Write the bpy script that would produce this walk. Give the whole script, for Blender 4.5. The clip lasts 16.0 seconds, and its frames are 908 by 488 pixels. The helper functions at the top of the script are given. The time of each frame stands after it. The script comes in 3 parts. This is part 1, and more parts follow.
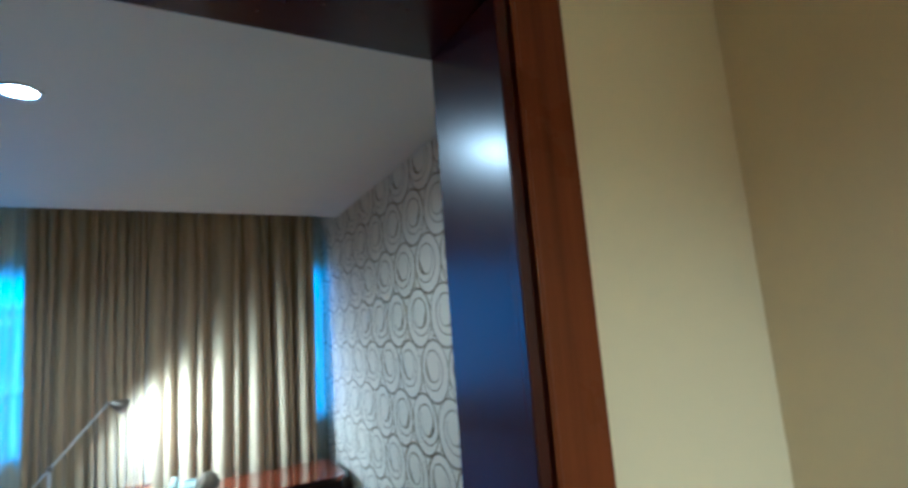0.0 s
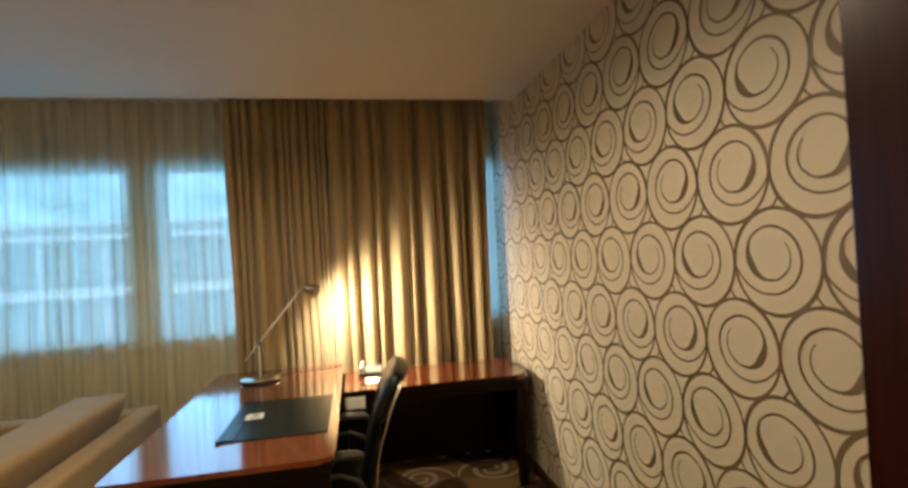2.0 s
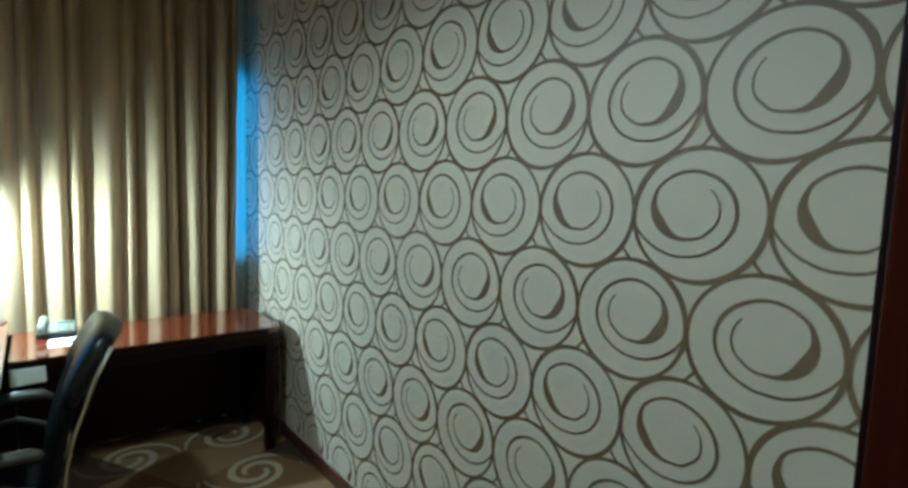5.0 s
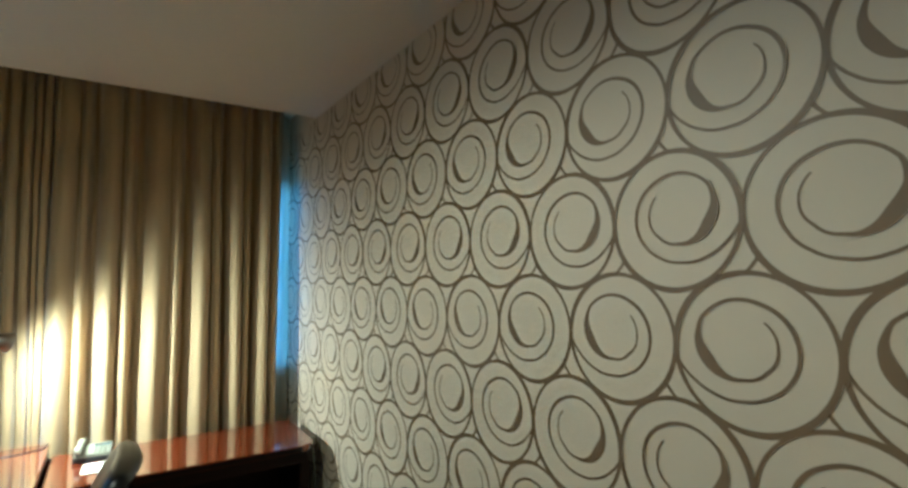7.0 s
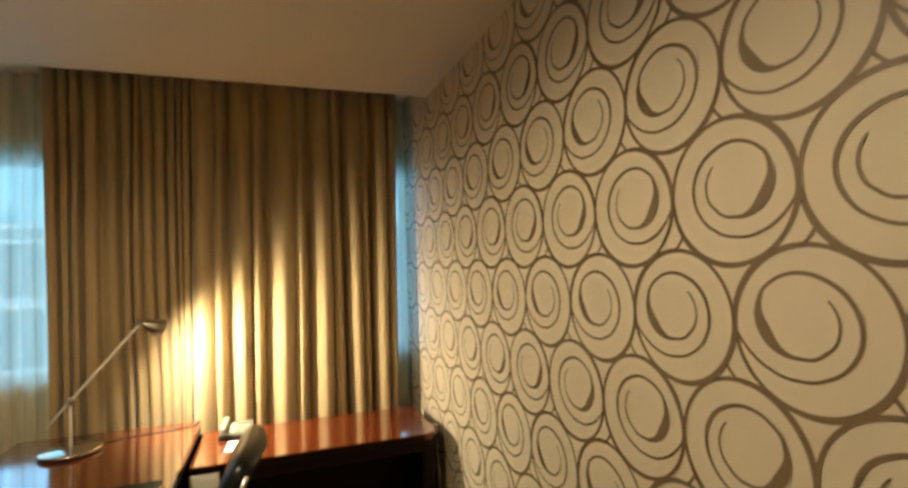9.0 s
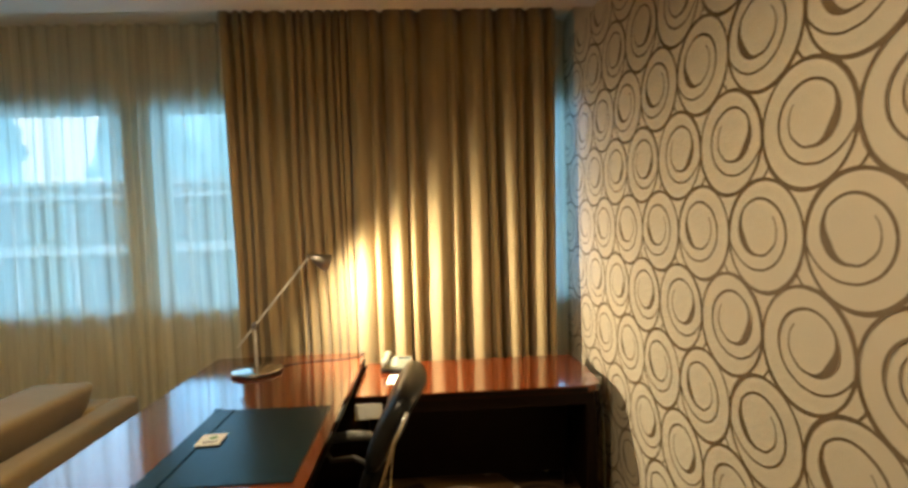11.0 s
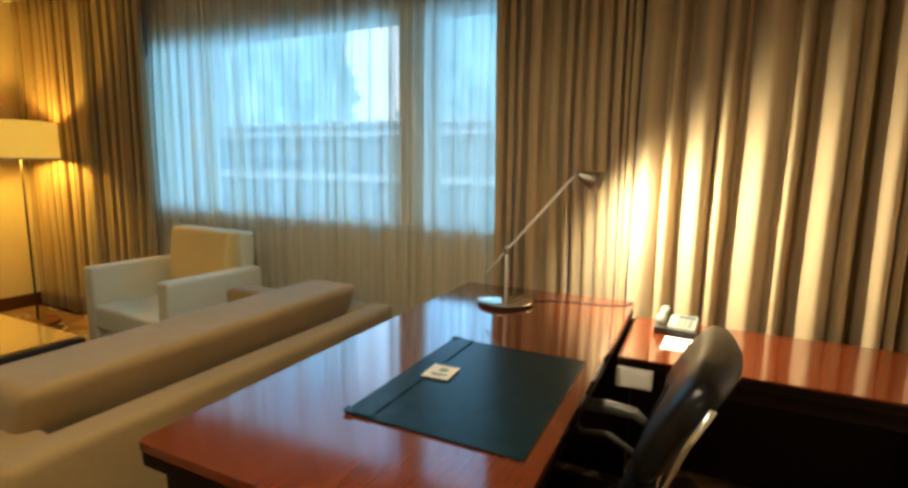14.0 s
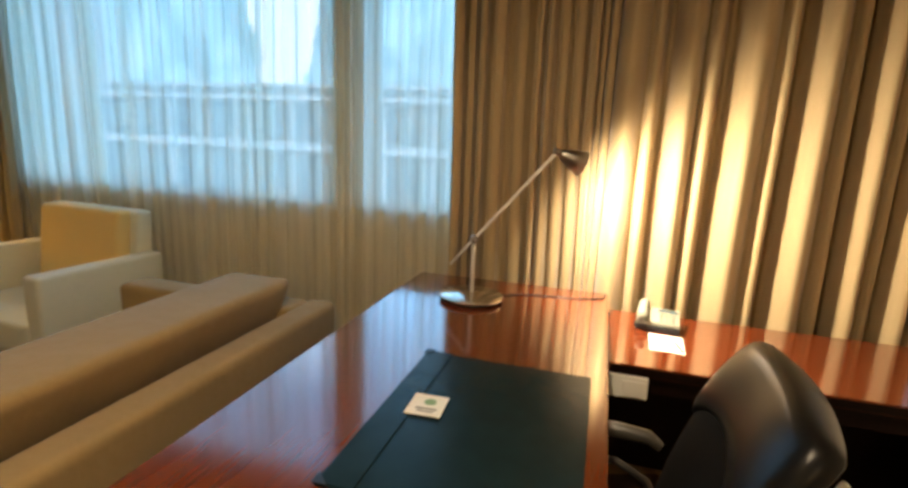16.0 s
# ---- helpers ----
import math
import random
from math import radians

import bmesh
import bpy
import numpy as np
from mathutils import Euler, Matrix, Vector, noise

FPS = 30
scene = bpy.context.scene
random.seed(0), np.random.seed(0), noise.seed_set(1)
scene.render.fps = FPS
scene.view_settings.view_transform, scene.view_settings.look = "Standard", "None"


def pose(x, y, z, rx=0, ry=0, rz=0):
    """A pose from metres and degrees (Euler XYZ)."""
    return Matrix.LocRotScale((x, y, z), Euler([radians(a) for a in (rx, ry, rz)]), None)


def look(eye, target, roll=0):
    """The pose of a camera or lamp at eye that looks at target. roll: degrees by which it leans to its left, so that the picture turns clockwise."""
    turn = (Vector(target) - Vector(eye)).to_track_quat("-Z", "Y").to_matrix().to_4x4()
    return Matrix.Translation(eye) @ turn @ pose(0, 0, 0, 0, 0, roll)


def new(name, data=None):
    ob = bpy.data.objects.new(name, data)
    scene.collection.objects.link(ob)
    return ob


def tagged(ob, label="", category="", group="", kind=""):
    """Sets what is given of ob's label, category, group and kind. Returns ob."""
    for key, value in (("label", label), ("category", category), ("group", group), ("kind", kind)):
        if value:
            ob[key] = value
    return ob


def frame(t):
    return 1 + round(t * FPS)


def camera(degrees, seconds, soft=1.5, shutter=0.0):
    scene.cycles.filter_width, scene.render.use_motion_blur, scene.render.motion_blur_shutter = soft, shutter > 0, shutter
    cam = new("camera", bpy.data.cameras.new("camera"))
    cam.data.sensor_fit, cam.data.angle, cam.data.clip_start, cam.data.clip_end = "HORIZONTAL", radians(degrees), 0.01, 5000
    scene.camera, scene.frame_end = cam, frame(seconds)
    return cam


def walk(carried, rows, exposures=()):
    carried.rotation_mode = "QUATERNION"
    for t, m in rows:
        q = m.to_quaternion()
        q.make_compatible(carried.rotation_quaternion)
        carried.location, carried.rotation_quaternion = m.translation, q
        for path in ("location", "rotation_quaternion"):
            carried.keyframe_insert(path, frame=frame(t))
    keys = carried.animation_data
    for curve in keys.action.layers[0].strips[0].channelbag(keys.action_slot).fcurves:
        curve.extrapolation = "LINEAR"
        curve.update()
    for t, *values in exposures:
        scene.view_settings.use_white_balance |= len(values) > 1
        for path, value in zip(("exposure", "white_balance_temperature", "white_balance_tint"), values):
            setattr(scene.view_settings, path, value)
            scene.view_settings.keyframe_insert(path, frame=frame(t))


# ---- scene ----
cam = camera(82.8, 16.0, soft=3.0, shutter=0.4)
PATH = [
    (0, (0.03, -0.002, 1.656), (0.965, 1.74, 1.965), -4.4),
    (0.5, (0.082, 0.048, 1.623), (0.7, 1.92, 1.958), -4.1),
    (1, (0.095, 0.155, 1.633), (0.487, 2.109, 1.805), -3.3),
    (1.5, (0.019, 0.301, 1.557), (0.381, 2.264, 1.688), -2.9),
    (2, (-0.034, 0.47, 1.513), (0.352, 2.432, 1.546), -3.0),
    (2.5, (0.008, 0.574, 1.464), (0.456, 2.523, 1.425), -2.2),
    (3, (0.06, 0.674, 1.426), (0.525, 2.615, 1.304), -0.9),
    (3.5, (0.039, 0.754, 1.411), (0.67, 2.643, 1.24), -0.5),
    (4, (-0.023, 0.829, 1.406), (0.94, 2.569, 1.19), 0.1),
    (4.5, (-0.049, 0.853, 1.42), (1.066, 2.499, 1.202), 0.9),
    (5, (-0.033, 0.852, 1.466), (1.233, 2.389, 1.282), 1.9),
    (5.2, (-0.014, 0.856, 1.485), (1.267, 2.386, 1.347), 2.2),
    (7.5, (0.152, 0.899, 1.591), (1.143, 2.628, 1.753), -0.6),
    (8, (0.197, 0.925, 1.585), (1.057, 2.723, 1.756), -0.4),
    (8.2, (0.207, 0.938, 1.583), (1.010, 2.760, 1.750), -0.5),
    (10.3, (0.252, 1.235, 1.533), (0.751, 3.171, 1.472), -4.1),
    (10.5, (0.238, 1.238, 1.515), (0.655, 3.194, 1.468), -3.4),
    (11, (0.225, 1.294, 1.514), (0.33, 3.289, 1.414), -1.8),
    (11.5, (0.249, 1.328, 1.476), (0.266, 3.324, 1.343), -1.6),
    (12, (0.236, 1.403, 1.413), (-0.133, 3.359, 1.219), -1.5),
    (12.5, (0.185, 1.516, 1.421), (-0.436, 3.405, 1.203), -0.8),
    (13, (0.132, 1.611, 1.424), (-0.699, 3.417, 1.203), -0.8),
    (13.5, (0.113, 1.677, 1.403), (-0.759, 3.459, 1.155), -0.8),
    (14, (0.108, 1.809, 1.373), (-0.755, 3.587, 1.068), 0.9),
    (14.5, (0.106, 1.89, 1.359), (-0.801, 3.639, 1.013), 1.6),
    (15, (0.003, 1.946, 1.34), (-0.84, 3.72, 0.96), 2.1),
    (15.5, (-0.117, 1.99, 1.358), (-0.835, 3.813, 0.957), 2.4),
    (16, (-0.193, 2.041, 1.38), (-0.73, 3.924, 0.974), 2.5),
]
walk(
    cam,
    [(t, look(eye, target, roll)) for t, eye, target, roll in PATH],
    [(0, 0.32, 3500, 4), (0.6, 0.32, 4400, -2), (1.2, 0.05, 5200, 10), (1.8, 0.1, 6000, 16), (3.6, 0.12, 6400, 12), (4.1, 0.0, 5100, 2), (4.5, -0.1, 4050, -4), (4.8, -0.02, 3700, -7), (5.2, -0.02, 3800, -8),
     (7.3, 0.02, 4700, 1), (8.2, 0.08, 5900, 8), (10.3, 0.15, 6700, 13), (11.3, 0.13, 6400, 14), (12, 0.12, 6200, 15), (13, 0.14, 6000, 13), (14.3, 0.14, 6100, 15), (15.3, 0.12, 6300, 20), (16, 0.10, 6450, 22)],
)

# ---- light ----
world = bpy.data.worlds.new("sky")
world.use_nodes = True
scene.world = world
wn = world.node_tree
sky = wn.nodes.new("ShaderNodeTexSky")
sky.sky_type = "NISHITA"
sky.sun_disc = False
sky.sun_elevation = radians(38)
sky.sun_rotation = radians(200)
wn.links.new(sky.outputs[0], wn.nodes["Background"].inputs[0])
wn.nodes["Background"].inputs[1].default_value = 0.08


def lamp(name, kind, energy, color, m, **kw):
    data = bpy.data.lights.new(name, kind)
    data.energy, data.color = energy, color
    for key, value in kw.items():
        if key == "size":
            data.shape, data.size, data.size_y = "RECTANGLE", value[0], value[1]
        elif key == "soft":
            data.shadow_soft_size = value
        elif key == "angle":
            data.spot_size = radians(value)
        elif key == "blend":
            data.spot_blend = value
        elif key == "spread":
            data.spread = radians(value)
        elif key == "sun":
            data.angle = radians(value)
    ob = new(name, data)
    ob.matrix_world = m
    return ob


WARM = (1.0, 0.80, 0.47)
DAY = (0.20, 0.57, 1.0)
lamp("sun", "SUN", 3.0, (0.62, 0.86, 1.0), look((0, 12, 9), (2, 22, 0)), sun=12)
# daylight in the two window openings
lamp("window_light", "AREA", 20, DAY, look((-2.665, 4.535, 1.62), (-2.665, 0, 1.62)), size=(2.13, 1.21), spread=125)
lamp("window_light", "AREA", 22, DAY, look((-0.16, 4.535, 1.62), (-0.16, 0, 1.62)), size=(2.48, 1.21), spread=125)
# the bulbs of the lamps that stand and hang in the place
lamp("downlight_bulb", "SPOT", 122, WARM, look((-0.47, 2.15, 2.55), (-0.47, 2.15, 0)), angle=167, blend=0.5, soft=0.05)
# hall bulb is out of view, added because the hall wall is lit
lamp("hall_bulb", "SPOT", 215, (1.0, 0.82, 0.46), look((0.80, -1.2, 2.44), (0.80, -1.2, 0)), angle=160, blend=0.7, soft=0.05)
lamp("desk_lamp_bulb", "SPOT", 96, (1.0, 0.855, 0.57), look((-0.236, 3.928, 1.283), (0.504, 4.268, 0.683)), angle=178, blend=1.0, soft=0.03)
lamp("floor_lamp_bulb", "POINT", 46, (1.0, 0.59, 0.07), pose(-4.82, 4.03, 1.45), soft=0.06)


# ---- materials ----
class Nodes:
    """A node material under construction."""

    def __init__(self, name, rough=0.5, metal=0.0, coat=0.0):
        self.mat = bpy.data.materials.new(name)
        self.mat.use_nodes = True
        self.nt = self.mat.node_tree
        self.bsdf = self.nt.nodes["Principled BSDF"]
        self.bsdf.inputs["Roughness"].default_value = rough
        self.bsdf.inputs["Metallic"].default_value = metal
        self.bsdf.inputs["Coat Weight"].default_value = coat
        self.bsdf.inputs["Coat Roughness"].default_value = 0.10
        self.geo = self.nt.nodes.new("ShaderNodeTexCoord")

    def put(self, value, socket):
        if hasattr(value, "is_linked"):
            self.nt.links.new(value, socket)
        else:
            socket.default_value = value

    def coords(self, scale=(1, 1, 1)):
        m = self.nt.nodes.new("ShaderNodeMapping")
        m.inputs["Scale"].default_value = scale
        self.nt.links.new(self.geo.outputs["Object"], m.inputs[0])
        return m.outputs[0]

    def noise(self, scale, detail=4, rough=0.5, stretch=(1, 1, 1)):
        n = self.nt.nodes.new("ShaderNodeTexNoise")
        n.inputs["Scale"].default_value, n.inputs["Detail"].default_value, n.inputs["Roughness"].default_value = scale, detail, rough
        self.nt.links.new(self.coords(stretch), n.inputs["Vector"])
        return n.outputs["Fac"]

    def math(self, op, a, b=0.0, c=0.0):
        n = self.nt.nodes.new("ShaderNodeMath")
        n.operation = op
        for value, socket in zip((a, b, c), n.inputs):
            self.put(value, socket)
        return n.outputs[0]

    def ramp(self, fac, *stops):
        n = self.nt.nodes.new("ShaderNodeValToRGB")
        while len(n.color_ramp.elements) < len(stops):
            n.color_ramp.elements.new(0.5)
        for e, (p, c) in zip(n.color_ramp.elements, stops):
            e.position, e.color = p, (*c, 1)
        self.put(fac, n.inputs[0])
        return n.outputs[0]

    def mix(self, fac, a, b):
        n = self.nt.nodes.new("ShaderNodeMix")
        n.data_type = "RGBA"
        self.put(fac, n.inputs["Factor"])
        for value, key in ((a, "A"), (b, "B")):
            socket = [i for i in n.inputs if i.name == key and i.type == "RGBA"][0]
            self.put(value if hasattr(value, "is_linked") else (*value, 1), socket)
        return [o for o in n.outputs if o.type == "RGBA"][0]

    def bump(self, height, strength=0.3, distance=0.002):
        n = self.nt.nodes.new("ShaderNodeBump")
        n.inputs["Strength"].default_value, n.inputs["Distance"].default_value = strength, distance
        self.put(height, n.inputs["Height"])
        self.nt.links.new(n.outputs[0], self.bsdf.inputs["Normal"])

    def color(self, value):
        self.put(value if hasattr(value, "is_linked") else (*value, 1), self.bsdf.inputs["Base Color"])
        return self

    def rough(self, value):
        self.put(value, self.bsdf.inputs["Roughness"])
        return self


def blend(c, k):
    return tuple(min(1.0, v * k) for v in c)


def painted(name, c, rough=0.6, grain=180, spread=0.06, bump=0.15):
    n = Nodes(name, rough)
    n.color(n.mix(n.noise(2.2, 5), blend(c, 1 - spread), blend(c, 1 + spread)))
    n.bump(n.noise(grain, 3), bump, 0.001)
    return n.mat


def wood(name, dark, light, along, rough=0.18, coat=0.6, gloss=0.5, vary=0.10):
    n = Nodes(name, rough, 0, coat)
    n.bsdf.inputs["Specular IOR Level"].default_value = gloss
    stretch = [14.0, 14.0, 14.0]
    stretch[along] = 0.25
    grain = n.noise(3.0, 8, 0.62, tuple(stretch))
    fine = n.noise(26.0, 4, 0.5, tuple(stretch))
    both = n.math("MULTIPLY_ADD", fine, 0.35, n.math("MULTIPLY", grain, 0.75))
    n.color(n.ramp(both, (0.28, dark), (0.80, light)))
    n.rough(n.math("MULTIPLY_ADD", n.noise(5, 4), vary, rough - vary / 2))
    n.bump(fine, 0.05, 0.0006)
    return n.mat


def cloth(name, c, spread=0.14, weave=700, rough=0.9, sheen=0.3, streak=None, wrinkle=0.0):
    n = Nodes(name, rough)
    w = n.noise(weave, 2)
    big = n.noise(3.5, 5, 0.6, streak or (1, 1, 1))
    n.color(n.mix(n.math("MULTIPLY_ADD", w, 0.5, n.math("MULTIPLY", big, 0.5)), blend(c, 1 - spread), blend(c, 1 + spread)))
    n.bsdf.inputs["Sheen Weight"].default_value = sheen
    if wrinkle:
        w = n.math("MULTIPLY_ADD", n.noise(7, 5, 0.55), wrinkle, w)
    n.bump(w, 0.35, 0.001)
    return n.mat


def metal(name, c, rough=0.22):
    n = Nodes(name, rough, 1.0)
    n.color(n.mix(n.noise(40, 4, 0.5, (1, 1, 6)), blend(c, 0.88), blend(c, 1.08)))
    n.rough(n.math("MULTIPLY_ADD", n.noise(90, 3), 0.15, rough - 0.06))
    return n.mat


def glow(name, c, strength):
    n = Nodes(name, 0.5)
    n.color(c)
    n.bsdf.inputs["Emission Color"].default_value = (*c, 1)
    n.bsdf.inputs["Emission Strength"].default_value = strength
    return n.mat


def sheer_cloth(name, c, holes):
    """Woven net: part of the light goes straight through between the threads, the rest is scattered by them."""
    n = Nodes(name, 0.9)
    nt = n.nt
    # tall streaks of tone and openness imitate bright and dark folds
    weave = n.noise(2.2, 6, 0.6, (7, 7, 0.12))
    col = n.mix(weave, blend(c, 0.92), blend(c, 1.06))
    diffuse, trans, clear = (nt.nodes.new(k) for k in ("ShaderNodeBsdfDiffuse", "ShaderNodeBsdfTranslucent", "ShaderNodeBsdfTransparent"))
    for s in (diffuse, trans):
        nt.links.new(col, s.inputs["Color"])
    a, b = nt.nodes.new("ShaderNodeMixShader"), nt.nodes.new("ShaderNodeMixShader")
    a.inputs[0].default_value = 0.5
    nt.links.new(diffuse.outputs[0], a.inputs[1])
    nt.links.new(trans.outputs[0], a.inputs[2])
    n.put(n.math("MULTIPLY_ADD", weave, 0.80, holes - 0.40), b.inputs[0])
    nt.links.new(a.outputs[0], b.inputs[1])
    nt.links.new(clear.outputs[0], b.inputs[2])
    nt.links.new(b.outputs[0], nt.nodes["Material Output"].inputs[0])
    return n.mat


def glass(name):
    n = Nodes(name, 0.02)
    nt = n.nt
    clear, gloss, mix = nt.nodes.new("ShaderNodeBsdfTransparent"), nt.nodes.new("ShaderNodeBsdfGlossy"), nt.nodes.new("ShaderNodeMixShader")
    clear.inputs[0].default_value = (0.93, 0.97, 0.98, 1)
    gloss.inputs["Roughness"].default_value = 0.03
    mix.inputs[0].default_value = 0.06
    nt.links.new(clear.outputs[0], mix.inputs[1])
    nt.links.new(gloss.outputs[0], mix.inputs[2])
    nt.links.new(mix.outputs[0], nt.nodes["Material Output"].inputs[0])
    return n.mat


def carpet_material(scroll):
    """Tan cut pile with darker angular fields, or the cream scrolls woven over them."""
    n = Nodes("carpet_scroll_pile" if scroll else "carpet_pile", 0.95)
    nt = n.nt
    sep = nt.nodes.new("ShaderNodeSeparateXYZ")
    nt.links.new(n.geo.outputs["Object"], sep.inputs[0])
    # angular fields
    x, y = n.math("ADD", sep.outputs[0], 0.40), sep.outputs[1]
    p = n.math("FRACT", n.math("DIVIDE", n.math("ADD", x, n.math("MULTIPLY", y, 0.55)), 0.95))
    q = n.math("FRACT", n.math("DIVIDE", n.math("SUBTRACT", y, n.math("MULTIPLY", x, 0.35)), 0.80))
    field = n.math("MULTIPLY", n.math("GREATER_THAN", p, 0.52), n.math("GREATER_THAN", q, 0.45))
    mid = n.math("LESS_THAN", n.math("ADD", p, q), 0.75)
    pile = n.noise(420, 3)
    tan = n.mix(pile, (0.150, 0.080, 0.028), (0.225, 0.128, 0.050))
    brown = n.mix(pile, (0.030, 0.013, 0.006), (0.058, 0.027, 0.012))
    ochre = n.mix(pile, (0.225, 0.135, 0.050), (0.32, 0.20, 0.085))
    cream = n.mix(pile, (0.40, 0.31, 0.18), (0.54, 0.43, 0.27))
    umber = n.mix(pile, (0.075, 0.042, 0.019), (0.12, 0.068, 0.032))
    n.color(n.mix(field, cream, umber) if scroll else n.mix(field, n.mix(mid, tan, ochre), brown))
    n.bump(pile, 0.6, 0.004)
    return n.mat


def outside_material():
    """The far side of the street under a pale sky: foliage, with bluish daylight haze put into its colours."""
    n = Nodes("far_view", 1.0)
    sep = n.nt.nodes.new("ShaderNodeSeparateXYZ")
    n.nt.links.new(n.geo.outputs["Object"], sep.inputs[0])
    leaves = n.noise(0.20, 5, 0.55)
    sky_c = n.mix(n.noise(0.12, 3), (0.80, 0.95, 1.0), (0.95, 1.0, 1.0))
    # blue daylight is mixed into the leaf colours
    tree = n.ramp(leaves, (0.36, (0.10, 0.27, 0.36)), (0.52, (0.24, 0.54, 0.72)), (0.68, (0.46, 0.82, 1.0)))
    return n, sep, sky_c, tree


M = {}
M["ceiling"] = painted("ceiling_paint", (0.68, 0.62, 0.515), 0.85, 90, 0.02, 0.05)
M["wallpaper"] = painted("wallpaper_ground", (0.63, 0.55, 0.415), 0.55, 420, 0.03, 0.10)
M["print"] = painted("wallpaper_print", (0.19, 0.130, 0.068), 0.5, 300, 0.10, 0.10)
M["cream"] = painted("cream_wall_paint", (0.63, 0.52, 0.30), 0.75, 140, 0.04, 0.12)
M["plain"] = painted("beige_wall_paint", (0.60, 0.53, 0.41), 0.75, 140, 0.04, 0.12)
M["door_wood"] = wood("dark_door_wood", (0.018, 0.0026, 0.0008), (0.046, 0.0066, 0.0016), 2, 0.26, 0.0, 0.22, 0.03)
M["trim_wood"] = wood("trim_wood", (0.075, 0.0165, 0.0018), (0.150, 0.039, 0.0045), 2, 0.28, 0.2, 0.04)
M["skirting"] = wood("skirting_wood", (0.030, 0.010, 0.005), (0.10, 0.032, 0.014), 1, 0.30, 0.3)
M["desk"] = wood("red_brown_veneer", (0.096, 0.0165, 0.0042), (0.182, 0.037, 0.009), 1, 0.10, 1.0)
M["desk_x"] = wood("red_brown_veneer_cross", (0.096, 0.0165, 0.0042), (0.182, 0.037, 0.009), 0, 0.10, 1.0)
# shade under desk and side table is put into this near-black colour
M["shade_dark"] = wood("shade_dark_wood", (0.004, 0.0013, 0.0008), (0.010, 0.003, 0.0015), 2, 0.42, 0.0, 0.15)
# upright streaks in the drape's colour stand in for shade of small folds
M["drape"] = cloth("drape_cloth", (0.35, 0.256, 0.124), 0.26, 600, 0.75, 0.3, (16, 16, 0.25))
M["sheer"] = sheer_cloth("sheer_net", (0.91, 0.86, 0.70), 0.38)
M["sofa"] = cloth("beige_upholstery", (0.325, 0.212, 0.077), 0.16, 900, 0.9, 0.2, None, 22.0)
M["armchair"] = cloth("pale_upholstery", (0.71, 0.68, 0.51), 0.08, 900, 0.9, 0.3, None, 14.0)
M["yellow"] = cloth("yellow_upholstery", (0.80, 0.57, 0.21), 0.08, 900, 0.9, 0.3, None, 14.0)
n = Nodes("black_leather", 0.32, 0, 0.0)
n.bsdf.inputs["Specular IOR Level"].default_value = 0.28
n.color(n.mix(n.noise(30, 4), (0.003, 0.003, 0.003), (0.008, 0.008, 0.0075)))
n.bump(n.math("MULTIPLY_ADD", n.noise(4, 2, 0.4), 7.0, n.noise(260, 4)), 0.22, 0.0010)
M["leather"] = n.mat
n = Nodes("blotter_leather_teal_sheen", 0.26, 0, 0.0)
n.bsdf.inputs["Specular IOR Level"].default_value = 0.12
# teal in the black leather stands for the window's reflection
n.color(n.mix(n.noise(14, 4), (0.005, 0.014, 0.017), (0.011, 0.028, 0.033)))
n.bump(n.noise(320, 3), 0.2, 0.0008)
M["blotter"] = n.mat
# dull black for chair seat and back, whose shade is put into the colour
n = Nodes("shaded_seat_black", 0.85)
n.bsdf.inputs["Specular IOR Level"].default_value = 0.10
n.color(n.mix(n.noise(500, 3), (0.0015, 0.0015, 0.0015), (0.004, 0.004, 0.0036)))
n.bump(n.noise(500, 3), 0.3, 0.001)
M["seat"] = n.mat
M["chrome"] = metal("chrome", (0.78, 0.76, 0.72), 0.14)
M["brushed"] = metal("brushed_nickel", (0.36, 0.33, 0.29), 0.32)
M["lamp_white"] = painted("lamp_enamel", (0.62, 0.60, 0.55), 0.3, 60, 0.04, 0.02)
M["black"] = painted("black_plastic", (0.015, 0.015, 0.016), 0.4, 200, 0.2, 0.1)
M["dark_metal"] = painted("dark_metal", (0.03, 0.027, 0.024), 0.35, 200, 0.2, 0.05)
M["phone"] = painted("pale_grey_plastic", (0.25, 0.26, 0.205), 0.35, 200, 0.05, 0.05)
M["arm_pad"] = painted("dull_grey_plastic", (0.07, 0.066, 0.056), 0.28, 200, 0.08, 0.05)
M["paper"] = painted("white_paper", (0.80, 0.80, 0.74), 0.8, 300, 0.03, 0.05)
M["ink"] = painted("green_print", (0.22, 0.38, 0.22), 0.7, 300, 0.1, 0.0)
M["grey_ink"] = painted("grey_print", (0.25, 0.25, 0.24), 0.7, 300, 0.1, 0.0)
M["carpet"] = carpet_material(False)
M["carpet_scroll"] = carpet_material(True)
M["glass"] = glass("window_glass")
M["frame"] = painted("window_frame_paint", (0.55, 0.56, 0.55), 0.4, 60, 0.04, 0.03)
M["table_top"] = wood("coffee_table_veneer", (0.20, 0.10, 0.03), (0.42, 0.25, 0.08), 0, 0.10, 1.0)
M["lamp_base"] = wood("lamp_base_wood", (0.08, 0.022, 0.010), (0.20, 0.06, 0.025), 0, 0.3, 0.3)
n = Nodes("lamp_shade_cloth", 0.9)
n.color(n.mix(n.noise(60, 3, 0.5, (1, 1, 4)), (0.70, 0.42, 0.09), (0.78, 0.49, 0.12)))
